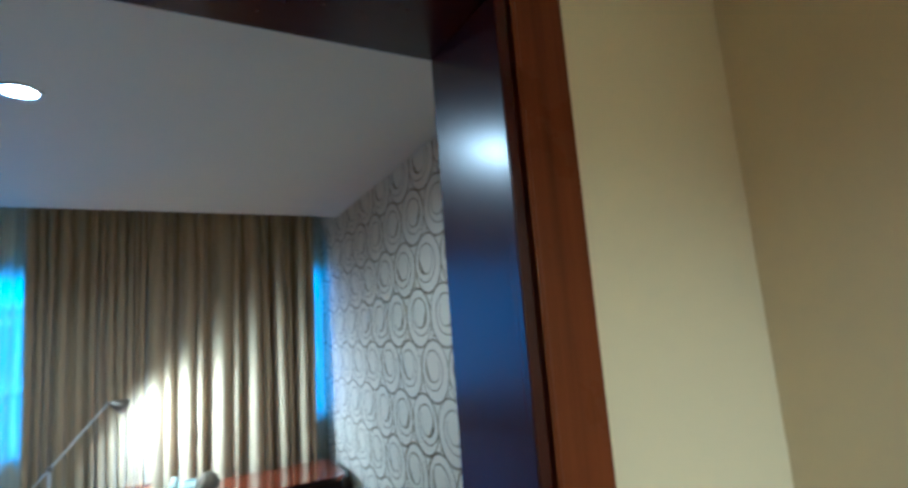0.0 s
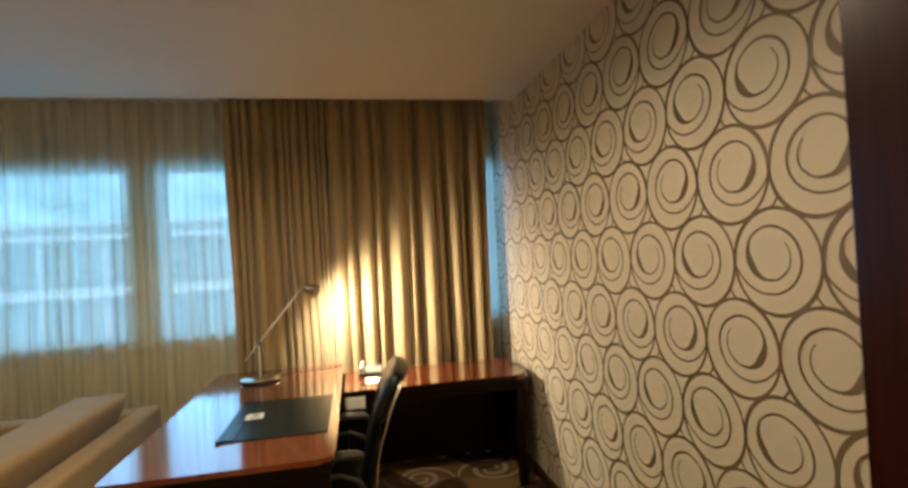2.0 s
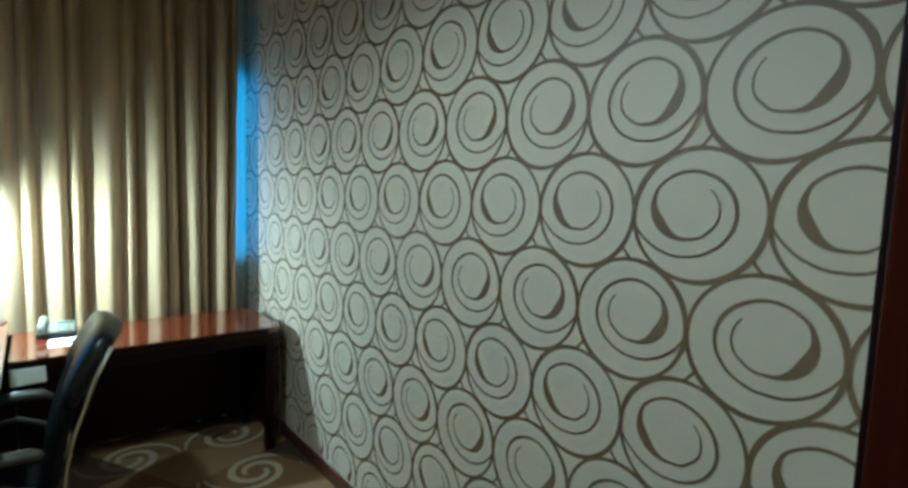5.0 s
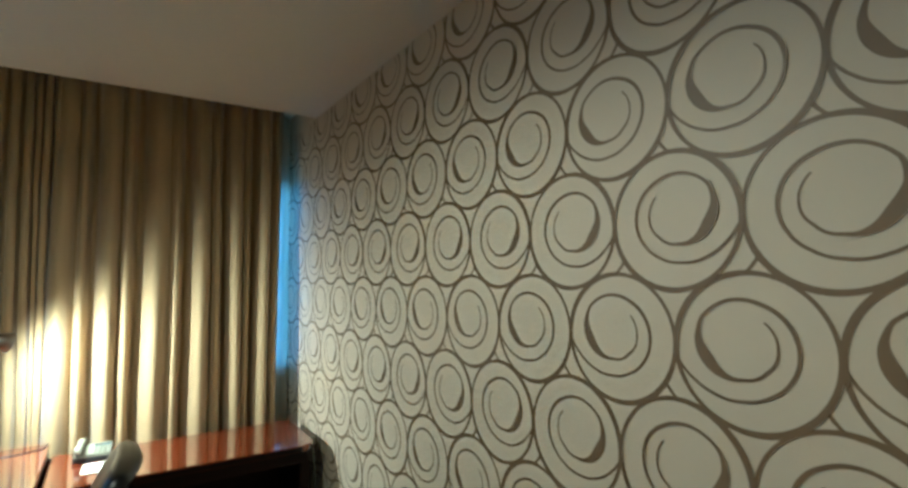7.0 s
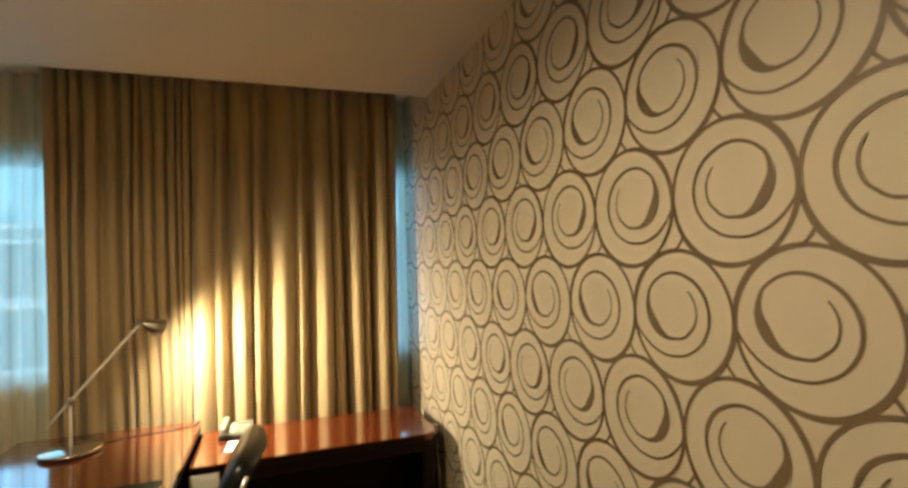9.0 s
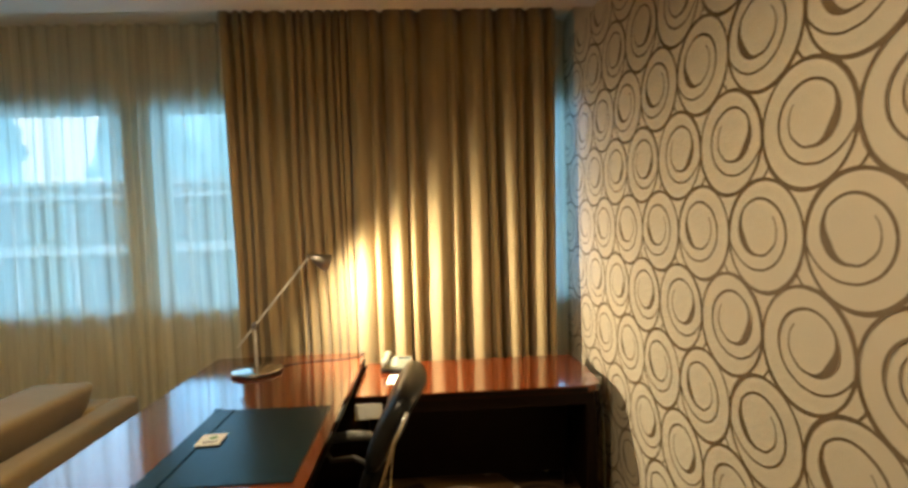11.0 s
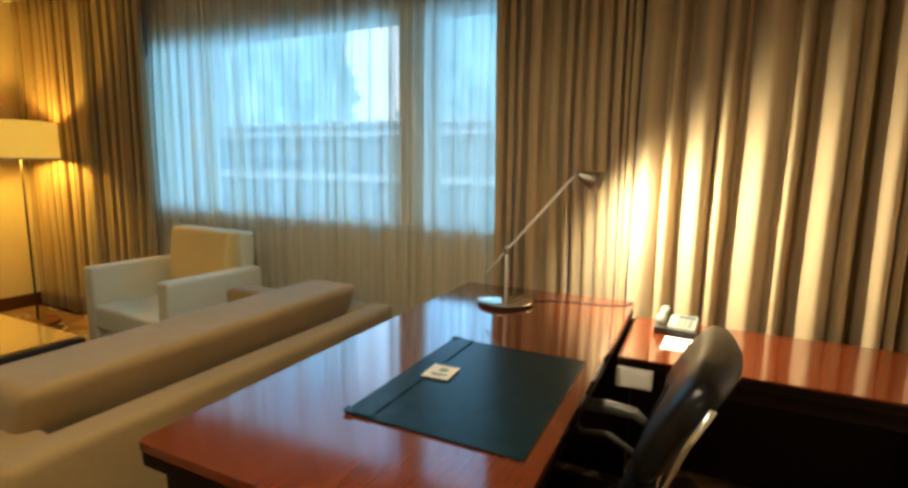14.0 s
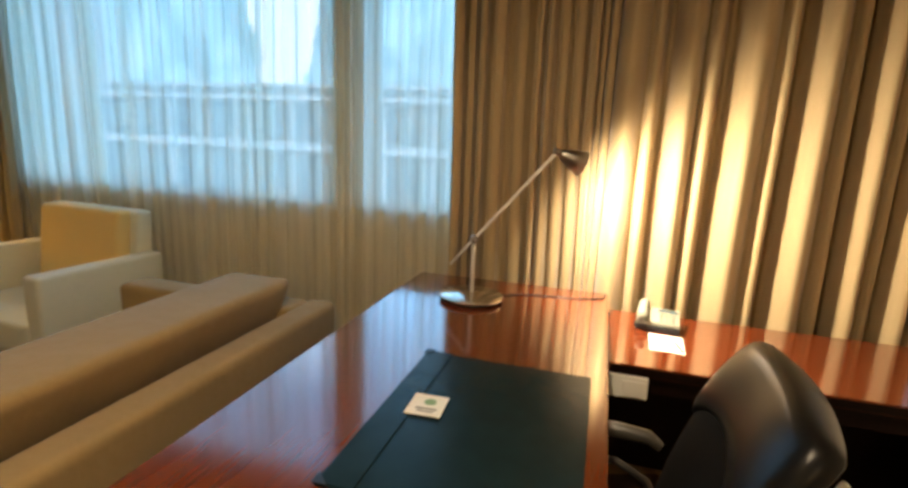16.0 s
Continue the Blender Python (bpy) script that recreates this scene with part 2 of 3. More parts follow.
n.bsdf.inputs["Emission Color"].default_value = (1.0, 0.56, 0.06, 1)
n.bsdf.inputs["Emission Strength"].default_value = 0.6
M["shade"] = n.mat
M["bulb"] = glow("downlight_glass", (1.0, 0.88, 0.66), 90.0)
M["concrete"] = painted("pale_concrete", (0.55, 0.58, 0.60), 0.9, 20, 0.1, 0.2)
M["white_ledge"] = painted("white_ledge_paint", (0.80, 0.84, 0.86), 0.8, 20, 0.04, 0.1)
M["asphalt"] = painted("asphalt", (0.05, 0.05, 0.05), 0.9, 60, 0.15, 0.3)
M["dark_glass"] = painted("far_window_glass", (0.06, 0.10, 0.12), 0.1, 10, 0.1, 0.0)


# ---- mesh helpers ----
def part(name, bm, material, parent=None, label="", smooth=False):
    mesh = bpy.data.meshes.new(name)
    bmesh.ops.recalc_face_normals(bm, faces=bm.faces)
    bm.to_mesh(mesh)
    bm.free()
    mesh.materials.append(material)
    if smooth:
        for f in mesh.polygons:
            f.use_smooth = True
    ob = new(name, mesh)
    if parent:
        ob.parent = parent
    if label:
        ob["label"] = label
    return ob


def thing(name, label, category, at=(0, 0, 0), group="", kind="", turn=0):
    ob = new(name)
    ob.matrix_basis = pose(*at, 0, 0, turn)
    return tagged(ob, label, category, group, kind)


def box(bm, x0, x1, y0, y1, z0, z1, bevel=0.0, seg=2):
    m = Matrix.LocRotScale(((x0 + x1) / 2, (y0 + y1) / 2, (z0 + z1) / 2), None, (x1 - x0, y1 - y0, z1 - z0))
    made = bmesh.ops.create_cube(bm, size=1, matrix=m)["verts"]
    if bevel:
        edges = {e for v in made for e in v.link_edges}
        bmesh.ops.bevel(bm, geom=list(edges), offset=bevel, segments=seg, affect="EDGES", profile=0.6)
    return bm


def block(x0, x1, y0, y1, z0, z1, bevel=0.0, seg=2):
    return box(bmesh.new(), x0, x1, y0, y1, z0, z1, bevel, seg)


def tube(bm, path, radius, sides=10, caps=True):
    """A round bar along a list of points; radius: a number, or one for each point."""
    pts = [Vector(p) for p in path]
    rad = radius if isinstance(radius, (list, tuple)) else [radius] * len(pts)
    rings = []
    side = None
    for i, p in enumerate(pts):
        d = (pts[min(i + 1, len(pts) - 1)] - pts[max(i - 1, 0)]).normalized()
        side = (side - d * side.dot(d)).normalized() if side else d.orthogonal().normalized()
        up = d.cross(side)
        rings.append([bm.verts.new(p + (side * math.cos(a) + up * math.sin(a)) * rad[i]) for a in (2 * math.pi * k / sides for k in range(sides))])
    for a, b in zip(rings, rings[1:]):
        for k in range(sides):
            bm.faces.new((a[k], a[(k + 1) % sides], b[(k + 1) % sides], b[k]))
    if caps:
        bm.faces.new(rings[0])
        bm.faces.new(rings[-1])
    return bm


def lathe(bm, profile, sides=32, centre=(0, 0, 0), close=True):
    """Turns (radius, height) pairs about an upright axis."""
    c = Vector(centre)
    rings = []
    for r, z in profile:
        rings.append([bm.verts.new(c + Vector((r * math.cos(a), r * math.sin(a), z))) for a in (2 * math.pi * k / sides for k in range(sides))])
    for a, b in zip(rings, rings[1:]):
        for k in range(sides):
            bm.faces.new((a[k], a[(k + 1) % sides], b[(k + 1) % sides], b[k]))
    if close:
        bm.faces.new(rings[0])
        bm.faces.new(rings[-1])
    return bm


def extrude_outline(bm, outline, z0, z1, bevel=0.0, seg=2):
    """A flat outline in x and y, raised from z0 to z1, its rims rounded."""
    lo = [bm.verts.new((x, y, z0)) for x, y in outline]
    hi = [bm.verts.new((x, y, z1)) for x, y in outline]
    n = len(outline)
    bm.faces.new(lo[::-1])
    bm.faces.new(hi)
    for k in range(n):
        bm.faces.new((lo[k], lo[(k + 1) % n], hi[(k + 1) % n], hi[k]))
    if bevel:
        rim = [e for e in bm.edges if (e.verts[0] in lo) == (e.verts[1] in lo)]
        bmesh.ops.bevel(bm, geom=rim, offset=bevel, segments=seg, affect="EDGES", profile=0.6)
    return bm


def rounded(x0, x1, y0, y1, r, seg=6):
    """A rectangle's outline with corner radii r = (x0y0, x1y0, x1y1, x0y1)."""
    out = []
    corners = ((x0, y0, 1, 1, 180), (x1, y0, -1, 1, 270), (x1, y1, -1, -1, 0), (x0, y1, 1, -1, 90))
    for (cx, cy, sx, sy, a0), rr in zip(corners, r):
        if rr <= 0:
            out.append((cx, cy))
            continue
        for k in range(seg + 1):
            a = radians(a0 + 90 * k / seg)
            out.append((cx + sx * rr + rr * math.cos(a), cy + sy * rr + rr * math.sin(a)))
    return out


def fabric(name, parent, material, x0, x1, y, z0, z1, wave, depth, thick, seed, flare=0.25, rows=14, sharp=0.85, pleats=(), slant=0.0):
    """A hanging cloth gathered into folds of uneven width and depth; pleats: widths of broad pleats, if it has them."""
    rng = random.Random(seed)
    xs, ys, x = [], [], x0
    for w in pleats:
        # a broad rounded front, a narrow fold beside it, and a deep valley
        d, mid, low = depth * rng.uniform(0.85, 1.15), rng.uniform(0.50, 0.58), rng.uniform(0.78, 0.84)
        for i in range(20):
            f = i / 20
            if f < mid:
                h = math.sin(math.pi * f / mid) ** 0.55
            elif f < low:
                h = 0.80 * math.sin(math.pi * (f - mid) / (low - mid)) ** 0.8
            else:
                h = -0.35 * math.sin(math.pi * (f - low) / (1 - low))
            xs.append(x + w * f)
            ys.append(-d * (1.6 * h - 0.6 + 0.06 * math.sin(19 * f + 3 * d / depth)))
        x += w
    while x < x1 - 0.001 and not pleats:
        w = wave * rng.choice((0.55, 0.75, 0.95, 1.2, 1.6)) * rng.uniform(0.85, 1.15)
        d = depth * rng.uniform(0.40, 1.15)
        lean = rng.uniform(-0.16, 0.16)
        ripple, phase = rng.uniform(0.04, 0.20), rng.uniform(0, 6.3)
        for i in range(20):
            f = i / 20
            s = math.sin(2 * math.pi * f)
            xs.append(x + w * (f + 0.10 * math.sin(4 * math.pi * f) + lean * s * 0.2))
            ys.append(-d * (2 * abs(math.sin(math.pi * f)) ** sharp - 1 + ripple * math.sin(math.pi * f) * math.sin(6 * math.pi * f + phase)))
        x += w
    scale = (x1 - x0) / (xs[-1] - x0)
    xs = [x0 + (v - x0) * scale for v in xs]
    bm = bmesh.new()
    drift = [rng.uniform(-1, 1) for _ in range(len(xs) // 20 + 2)]
    grid = []
    for r in range(rows + 1):
        h = r / rows
        z = z1 + (z0 - z1) * h
        gather = 0.55 + 0.45 * min(1.0, h * 3.0) + flare * h * h
        line = []
        for i, (px, py) in enumerate(zip(xs, ys)):
            a, f = divmod(i, 20)
            dr = drift[a] * (1 - f / 20) + drift[a + 1] * f / 20
            wob = noise.noise((px * 3.0, h * 2.5, seed * 1.7))
            line.append(bm.verts.new((px + dr * 0.022 * h + wob * 0.010 + slant * h * (x1 - px) / (x1 - x0), y + py * gather + wob * 0.012, z)))
        grid.append(line)
    for a, b in zip(grid, grid[1:]):
        for i in range(len(a) - 1):
            bm.faces.new((a[i], a[i + 1], b[i + 1], b[i]))
    ob = part(name, bm, material, parent, "", True)
    if thick:
        sol = ob.modifiers.new("thickness", "SOLIDIFY")
        sol.thickness = thick
    return ob


# ---- the setting ----
CEIL, EAST, WEST, SOUTH, NORTH = 2.565, 1.11, -5.50, 0.95, 4.52
COVE = 3.93
DY0_FLOOR = 0.83

floor = tagged(part("floor", block(WEST - 0.2, 1.30, DY0_FLOOR, NORTH + 0.22, -0.12, 0.0), M["carpet"]), "tan and brown carpet with cream scrolls", "carpet", kind="structure")

floor_hall = tagged(part("floor_hall", block(-1.5, 1.40, -2.2, DY0_FLOOR - 0.0005, -0.12, 0.0), M["carpet"]), "tan and brown carpet with cream scrolls", "carpet", kind="structure")



# the carpet's scrolls: two arms winding into each other, one in each half metre
def scroll_print(x0, x1, y0, y1):
    bm = bmesh.new()
    for i in range(-13, 4):
        for j in range(-12, 5):
            cx, cy, flip = 0.83 + 0.5 * i, 3.47 + 0.5 * j, 1 if (i + j) % 2 == 0 else -1
            for arm in (0, 180):
                prev = None
                for k in range(41):
                    f = k / 40
                    a = radians(arm + (395 - 380 * f) - 30)
                    r = 0.045 + 0.085 * min(1.0, f * 1.55) + (0.115 * ((f - 0.62) / 0.38) ** 1.7 if f > 0.62 else 0)
                    w = 0.006 + 0.013 * math.sin(math.pi * min(1.0, 0.10 + f * 0.88)) ** 0.7
                    px, py = (cx + flip * (r + e * w) * math.cos(a) for e in (1, -1)), (cy + (r + e * w) * math.sin(a) for e in (1, -1))
                    ends = list(zip(px, py))
                    cur = None
                    if all(x0 < x < x1 and y0 < y < y1 for x, y in ends):
                        cur = [bm.verts.new((x, y, 0.0015 + 0.0002 * (arm > 0))) for x, y in ends]
                        if prev:
                            bm.faces.new((prev[0], prev[1], cur[1], cur[0]))
                    prev = cur
    return bm


part("carpet_scrolls", scroll_print(WEST, EAST, DY0_FLOOR, NORTH), M["carpet_scroll"], floor, "cream woven scrolls")
part("carpet_scrolls", scroll_print(-1.3, 1.2, -2.05, DY0_FLOOR - 0.0005), M["carpet_scroll"], floor_hall, "cream woven scrolls")

# ceilings: room, hall, and the higher strip over the curtains
tagged(part("ceiling", block(WEST - 0.2, EAST + 0.15, SOUTH - 0.02, COVE, CEIL, CEIL + 0.26), M["ceiling"]), "off-white painted ceiling", "ceiling", kind="structure")
tagged(part("ceiling_cove", block(WEST - 0.2, EAST + 0.15, COVE - 0.05, NORTH + 0.2, CEIL + 0.1405, CEIL + 0.24), M["ceiling"]), "recessed ceiling strip above the curtains", "ceiling", kind="structure")
tagged(part("ceiling_hall", block(-1.5, 1.45, -2.2, SOUTH - 0.24, 2.46, 2.58), M["ceiling"]), "off-white hall ceiling", "ceiling", kind="structure")

wall_east = tagged(part("wall_east", block(EAST, EAST + 0.15, SOUTH - 0.19, NORTH + 0.2, 0.0, CEIL + 0.14), M["wallpaper"]), "cream wallpaper with brown swirling rings", "wall", kind="structure")
tagged(part("wall_west", block(WEST - 0.15, WEST, SOUTH, NORTH + 0.2, 0.0, CEIL + 0.14), M["cream"]), "cream painted wall", "wall", kind="structure")

# window wall: sill wall, head wall, piers
WZ0, WZ1 = 0.98, 2.27
bm = bmesh.new()
box(bm, WEST, EAST, NORTH, NORTH + 0.2, 0.0, WZ0)
box(bm, WEST, EAST, NORTH, NORTH + 0.2, WZ1, CEIL + 0.14)
for x0, x1 in ((WEST, -4.25), (-3.86, -3.74), (-1.59, -1.42)):
    box(bm, x0, x1, NORTH, NORTH + 0.2, WZ0, WZ1)
tagged(part("wall_north", bm, M["plain"]), "beige window wall behind the curtains", "wall", kind="structure")

# partition with the doorway
DX0, DX1, DY0, DH = -0.45, 0.52, 0.715, 2.24
bm = bmesh.new()
box(bm, DX1 + 0.03, 1.204, DY0 + 0.004, SOUTH - 0.004, 0.0, CEIL)
box(bm, WEST, DX0 - 0.03, DY0 + 0.004, SOUTH - 0.004, 0.0, CEIL)
box(bm, DX0 - 0.03, DX1 + 0.03, DY0 + 0.004, SOUTH - 0.004, DH + 0.03, CEIL)
tagged(part("wall_south", bm, M["cream"]), "cream painted partition with a doorway", "wall", kind="structure")

# hall
tagged(part("wall_hall_east", block(1.205, 1.40, -2.2, DY0 + 0.05, 0.0, 2.46), M["cream"]), "cream painted hall wall", "wall", kind="structure")
tagged(part("wall_hall_west", block(-1.5, -1.3, -2.2, DY0 + 0.003, 0.0, 2.46), M["cream"]), "cream painted hall wall", "wall", kind="structure")
tagged(part("wall_hall_south", block(-1.3, 1.205, -2.2, -2.05, 0.0, 2.46), M["cream"]), "cream painted hall wall", "wall", kind="structure")

# door lining and architraves
door = thing("door_1", "dark polished wooden door lining with brown architrave", "door frame", kind="structure")
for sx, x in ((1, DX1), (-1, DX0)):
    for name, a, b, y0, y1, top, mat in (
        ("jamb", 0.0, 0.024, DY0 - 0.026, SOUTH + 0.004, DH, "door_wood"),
        # black strip added as the shade in the groove beside the jamb
        ("shade_strip", 0.0242, 0.0365, DY0 - 0.004, DY0 + 0.0035, DH + 0.02, "shade_dark"),
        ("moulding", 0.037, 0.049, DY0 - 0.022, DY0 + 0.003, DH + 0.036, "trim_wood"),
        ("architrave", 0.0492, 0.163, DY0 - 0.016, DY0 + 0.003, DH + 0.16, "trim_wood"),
        # near-black colour here stands for the unlit room side of the frame
        ("room_architrave", 0.0245, 0.070, SOUTH - 0.003, SOUTH + 0.014, DH + 0.08, "shade_dark"),
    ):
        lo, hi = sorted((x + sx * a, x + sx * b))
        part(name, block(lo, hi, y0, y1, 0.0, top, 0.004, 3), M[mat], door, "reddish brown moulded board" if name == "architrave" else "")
part("head", block(DX0 - 0.024, DX1 + 0.024, DY0 - 0.026, SOUTH + 0.004, DH + 0.0005, DH + 0.024, 0.003), M["door_wood"], door)
part("head_architrave", block(DX0 - 0.049, DX1 + 0.049, DY0 - 0.0155, DY0 + 0.003, DH + 0.0365, DH + 0.16, 0.005), M["trim_wood"], door)

# skirting boards
for i, (x0, x1, y0, y1) in enumerate(((EAST - 0.016, EAST - 0.0005, SOUTH + 0.02, NORTH), (WEST + 0.0005, WEST + 0.016, SOUTH, NORTH), (WEST + 0.02, EAST - 0.02, NORTH - 0.016, NORTH - 0.0005), (WEST, DX0 - 0.08, SOUTH - 0.003, SOUTH + 0.013), (DX1 + 0.075, EAST - 0.02, SOUTH - 0.003, SOUTH + 0.013))):
    tagged(part("baseboard", block(x0, x1, y0, y1, 0.0, 0.075 if i != 1 else 0.12, 0.004), M["skirting"]), "dark stained wooden skirting board", "skirting board", kind="structure")


# wallpaper print: rings and inner whorls in staggered rows
def ribbon(bm, pts, widths, keep, lift):
    prev = None
    n = len(pts)
    for i in range(n):
        a, b = pts[max(i - 1, 0)], pts[min(i + 1, n - 1)]
        du, dv = b[0] - a[0], b[1] - a[1]
        length = math.hypot(du, dv) or 1.0
        nu, nv = -dv / length * widths[i] / 2, du / length * widths[i] / 2
        p, q = (pts[i][0] + nu, pts[i][1] + nv), (pts[i][0] - nu, pts[i][1] - nv)
        cur = None
        if keep(*p) and keep(*q):
            cur = [bm.verts.new((EAST - lift, y, z)) for y, z in (p, q)]
            if prev:
                bm.faces.new((prev[0], prev[1], cur[1], cur[0]))
        prev = cur


def through_knots(knots, s):
    """A smooth value between (position, value) pairs."""
    for (a, u), (b, v) in zip(knots, knots[1:]):
        if s <= b:
            f = max(0.0, (s - a) / (b - a))
            return u + (v - u) * f * f * (3 - 2 * f) if abs(v - u) > 0.03 else u + (v - u) * f
    return knots[-1][1]


def ring_print():
    """Touching rings in staggered rows; in each a brush stroke winds inwards, and its hand changes from row to row."""
    bm = bmesh.new()
    keep = lambda y, z: SOUTH + 0.02 < y < NORTH - 0.01 and 0.078 < z < CEIL - 0.002
    y0, z0, dy, dz = 1.700, 1.441, 0.3015, 0.2640
    R = 0.1497
    whorl = [(122, 0.065), (172, 0.054), (230, 0.046), (285, 0.054), (320, 0.070), (348, 0.083), (374, 0.101), (396, 0.109), (432, 0.103), (470, 0.094), (520, 0.090), (575, 0.085), (608, 0.0855), (641, 0.094), (672, 0.112), (692, 0.128), (712, 0.1475)]
    for j in range(-6, 6):
        hand = -1 if j % 2 == 0 else 1
        for i in range(-4, 11):
            cy, cz = y0 + i * dy + (dy / 2 if j % 2 else 0), z0 + j * dz
            lift = 0.0012 + 0.0004 * ((j % 2) + 2 * (i % 2))
            rng = random.Random(31 * i + 7 * j)
            tilt = rng.uniform(-4, 4)
            put = lambda a, r: (cy - r * math.cos(radians(a)) * hand, cz + r * math.sin(radians(a)))
            pts, wid = [], []
            for k in range(65):
                a = 360 * k / 64
                pts.append(put(a, R))
                wid.append(0.0082 + 0.0062 * max(0.0, math.cos(radians(a - 35))) ** 2 + 0.0052 * max(0.0, math.cos(radians(a - 236))) ** 2)
            ribbon(bm, pts, wid, keep, lift)
            # short stroke across the gap to the next row
            pts = [put(214 + 3 * math.sin(math.pi * k / 8), R + 0.0082 * k) for k in range(9)]
            ribbon(bm, pts, [0.0085 - 0.0005 * k for k in range(9)], keep, lift + 0.0002)
            pts, wid = [], []
            for k in range(119):
                a = 122 + 5.0 * k
                pts.append(put(a + tilt, through_knots(whorl, a)))
                belly = math.exp(-(((a - 352) / (36.0 if a < 352 else 27.0)) ** 2))
                w = 0.0036 + 0.0026 * min(1.0, (a - 122) / 110) + 0.0028 * math.exp(-((a - 500) / 70) ** 2)
                wid.append(w + 0.0200 * belly)
            ribbon(bm, pts, wid, keep, lift + 0.0001)
    return bm


part("wallpaper_print", ring_print(), M["print"], wall_east, "brown printed rings and whorls")


# ---- windows ----
def window(name, x0, x1, rails, last=0.045):
    w = thing(name, "pale framed window with clear panes behind net curtains", "window", ((x0 + x1) / 2, NORTH + 0.12, WZ0), kind="structure")
    hx, h = (x1 - x0) / 2, WZ1 - WZ0
    part("frame_bottom", block(-hx, hx, -0.03, 0.03, 0.0, 0.05, 0.004), M["frame"], w)
    part("frame_top", block(-hx, hx, -0.03, 0.03, h - 0.05, h, 0.004), M["frame"], w)
    part("frame_side", block(-hx, -hx + 0.045, -0.029, 0.029, 0.05, h - 0.05, 0.004), M["frame"], w)
    part("frame_side", block(hx - last, hx, -0.029, 0.029, 0.05, h - 0.05, 0.004), M["frame"], w)
    part("sill", block(-hx, hx, -0.14, -0.031, 0.0, 0.025, 0.004), M["frame"], w)
    xs = [-hx + 0.045] + rails + [hx - last]
    for r in rails:
        part("mullion", block(r - 0.022, r + 0.022, -0.028, 0.028, 0.05, h - 0.05, 0.003), M["frame"], w)
    for a, b in zip(xs, xs[1:]):
        pane = part("pane", block(a + 0.003, b - 0.003, -0.003, 0.003, 0.051, h - 0.051), M["glass"], w)
        pane.visible_shadow = False
    return w


window("window_3", -4.25, -3.86, [])
window("window_1", -3.74, -1.59, [])
window("window_2", -1.42, EAST - 0.002, [], 0.014)

# ---- outside ----
tagged(part("ground", block(-60, 60, NORTH + 0.4, 140, -4.1, -4.0), M["asphalt"]), "grey asphalt ground outside", "ground", kind="structure")
nd, sep, sky_c, tree_c = outside_material()
# tree crowns close off the sky but for one gap between them
away = nd.math("ABSOLUTE", nd.math("ADD", sep.outputs[0], 40.0))
ragged = nd.math("MULTIPLY_ADD", nd.noise(0.16, 8, 0.6), 12.0, nd.math("MULTIPLY", sep.outputs[2], -0.12))
above = nd.math("LESS_THAN", nd.math("ADD", away, ragged), 9.0)
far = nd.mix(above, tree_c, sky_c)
# sky and trees alike give off their own light here
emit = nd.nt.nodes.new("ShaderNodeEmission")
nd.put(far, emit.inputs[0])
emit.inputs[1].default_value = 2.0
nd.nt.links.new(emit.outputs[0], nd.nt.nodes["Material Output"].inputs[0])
tagged(part("backdrop", block(-70, 60, 62, 62.2, -4, 34), nd.mat), "self-lit view of pale sky over blue-tinted distant trees", "backdrop", kind="structure")

building = thing("far_building", "long pale building with ribbon windows across the street", "building", (-8, 30, -4))
part("wall", block(-26, 30, 0, 8, 0, 7.9), M["concrete"], building)
for z, h in ((1.5, 2.5), (4.75, 2.1)):
    part("window_band", block(-25.5, 29.5, -0.06, -0.01, z, z + h), M["dark_glass"], building)
for z in (1.0, 4.2, 7.1, 7.8):
    part("ledge", block(-26.2, 30.2, -0.7, -0.07, z, z + 0.24, 0.03), M["white_ledge"], building, "white ledge")
for k in range(19):
    part("post", block(-25.5 + 3 * k, -25.3 + 3 * k, -0.4, -0.07, 0, 7.0), M["white_ledge"], building)

# ---- curtains ----
sheer = thing("sheer_curtain", "white translucent net curtain hanging in fine folds", "curtain", (0, 0, 0))
fabric("net", sheer, M["sheer"], -4.25, EAST - 0.01, NORTH - 0.06, 0.03, CEIL + 0.137, 0.115, 0.038, 0, 5, 0.2, 10)
drape = thing("drape", "brown-beige heavy drape hanging in deep folds", "curtain", (0, 0, 0), "window drapes")
TOP = CEIL + 0.136
fabric("panel", drape, M["drape"], -0.905, -0.15, 4.290, 0.03, TOP, 0.066, 0.048, 0.003, 11, 0.15, 16, sharp=1.1, slant=0.045)
fabric("panel", drape, M["drape"], -0.185, 1.015, 4.280, 0.03, TOP, 0.2, 0.072, 0.003, 12, 0.15, 16, pleats=(0.20, 0.219, 0.242, 0.195, 0.175, 0.169))
drape2 = thing("drape", "brown-beige heavy drape gathered in deep folds by the cream wall", "curtain", (0, 0, 0), "window drapes")
fabric("panel", drape2, M["drape"], -5.44, -4.44, 4.36, 0.03, TOP, 0.13, 0.042, 0.004, 23, 0.15, 16)
fabric("panel", drape2, M["drape"], -4.52, -3.70, 4.355, 0.03, TOP, 0.10, 0.042, 0.004, 24, 0.15, 16)

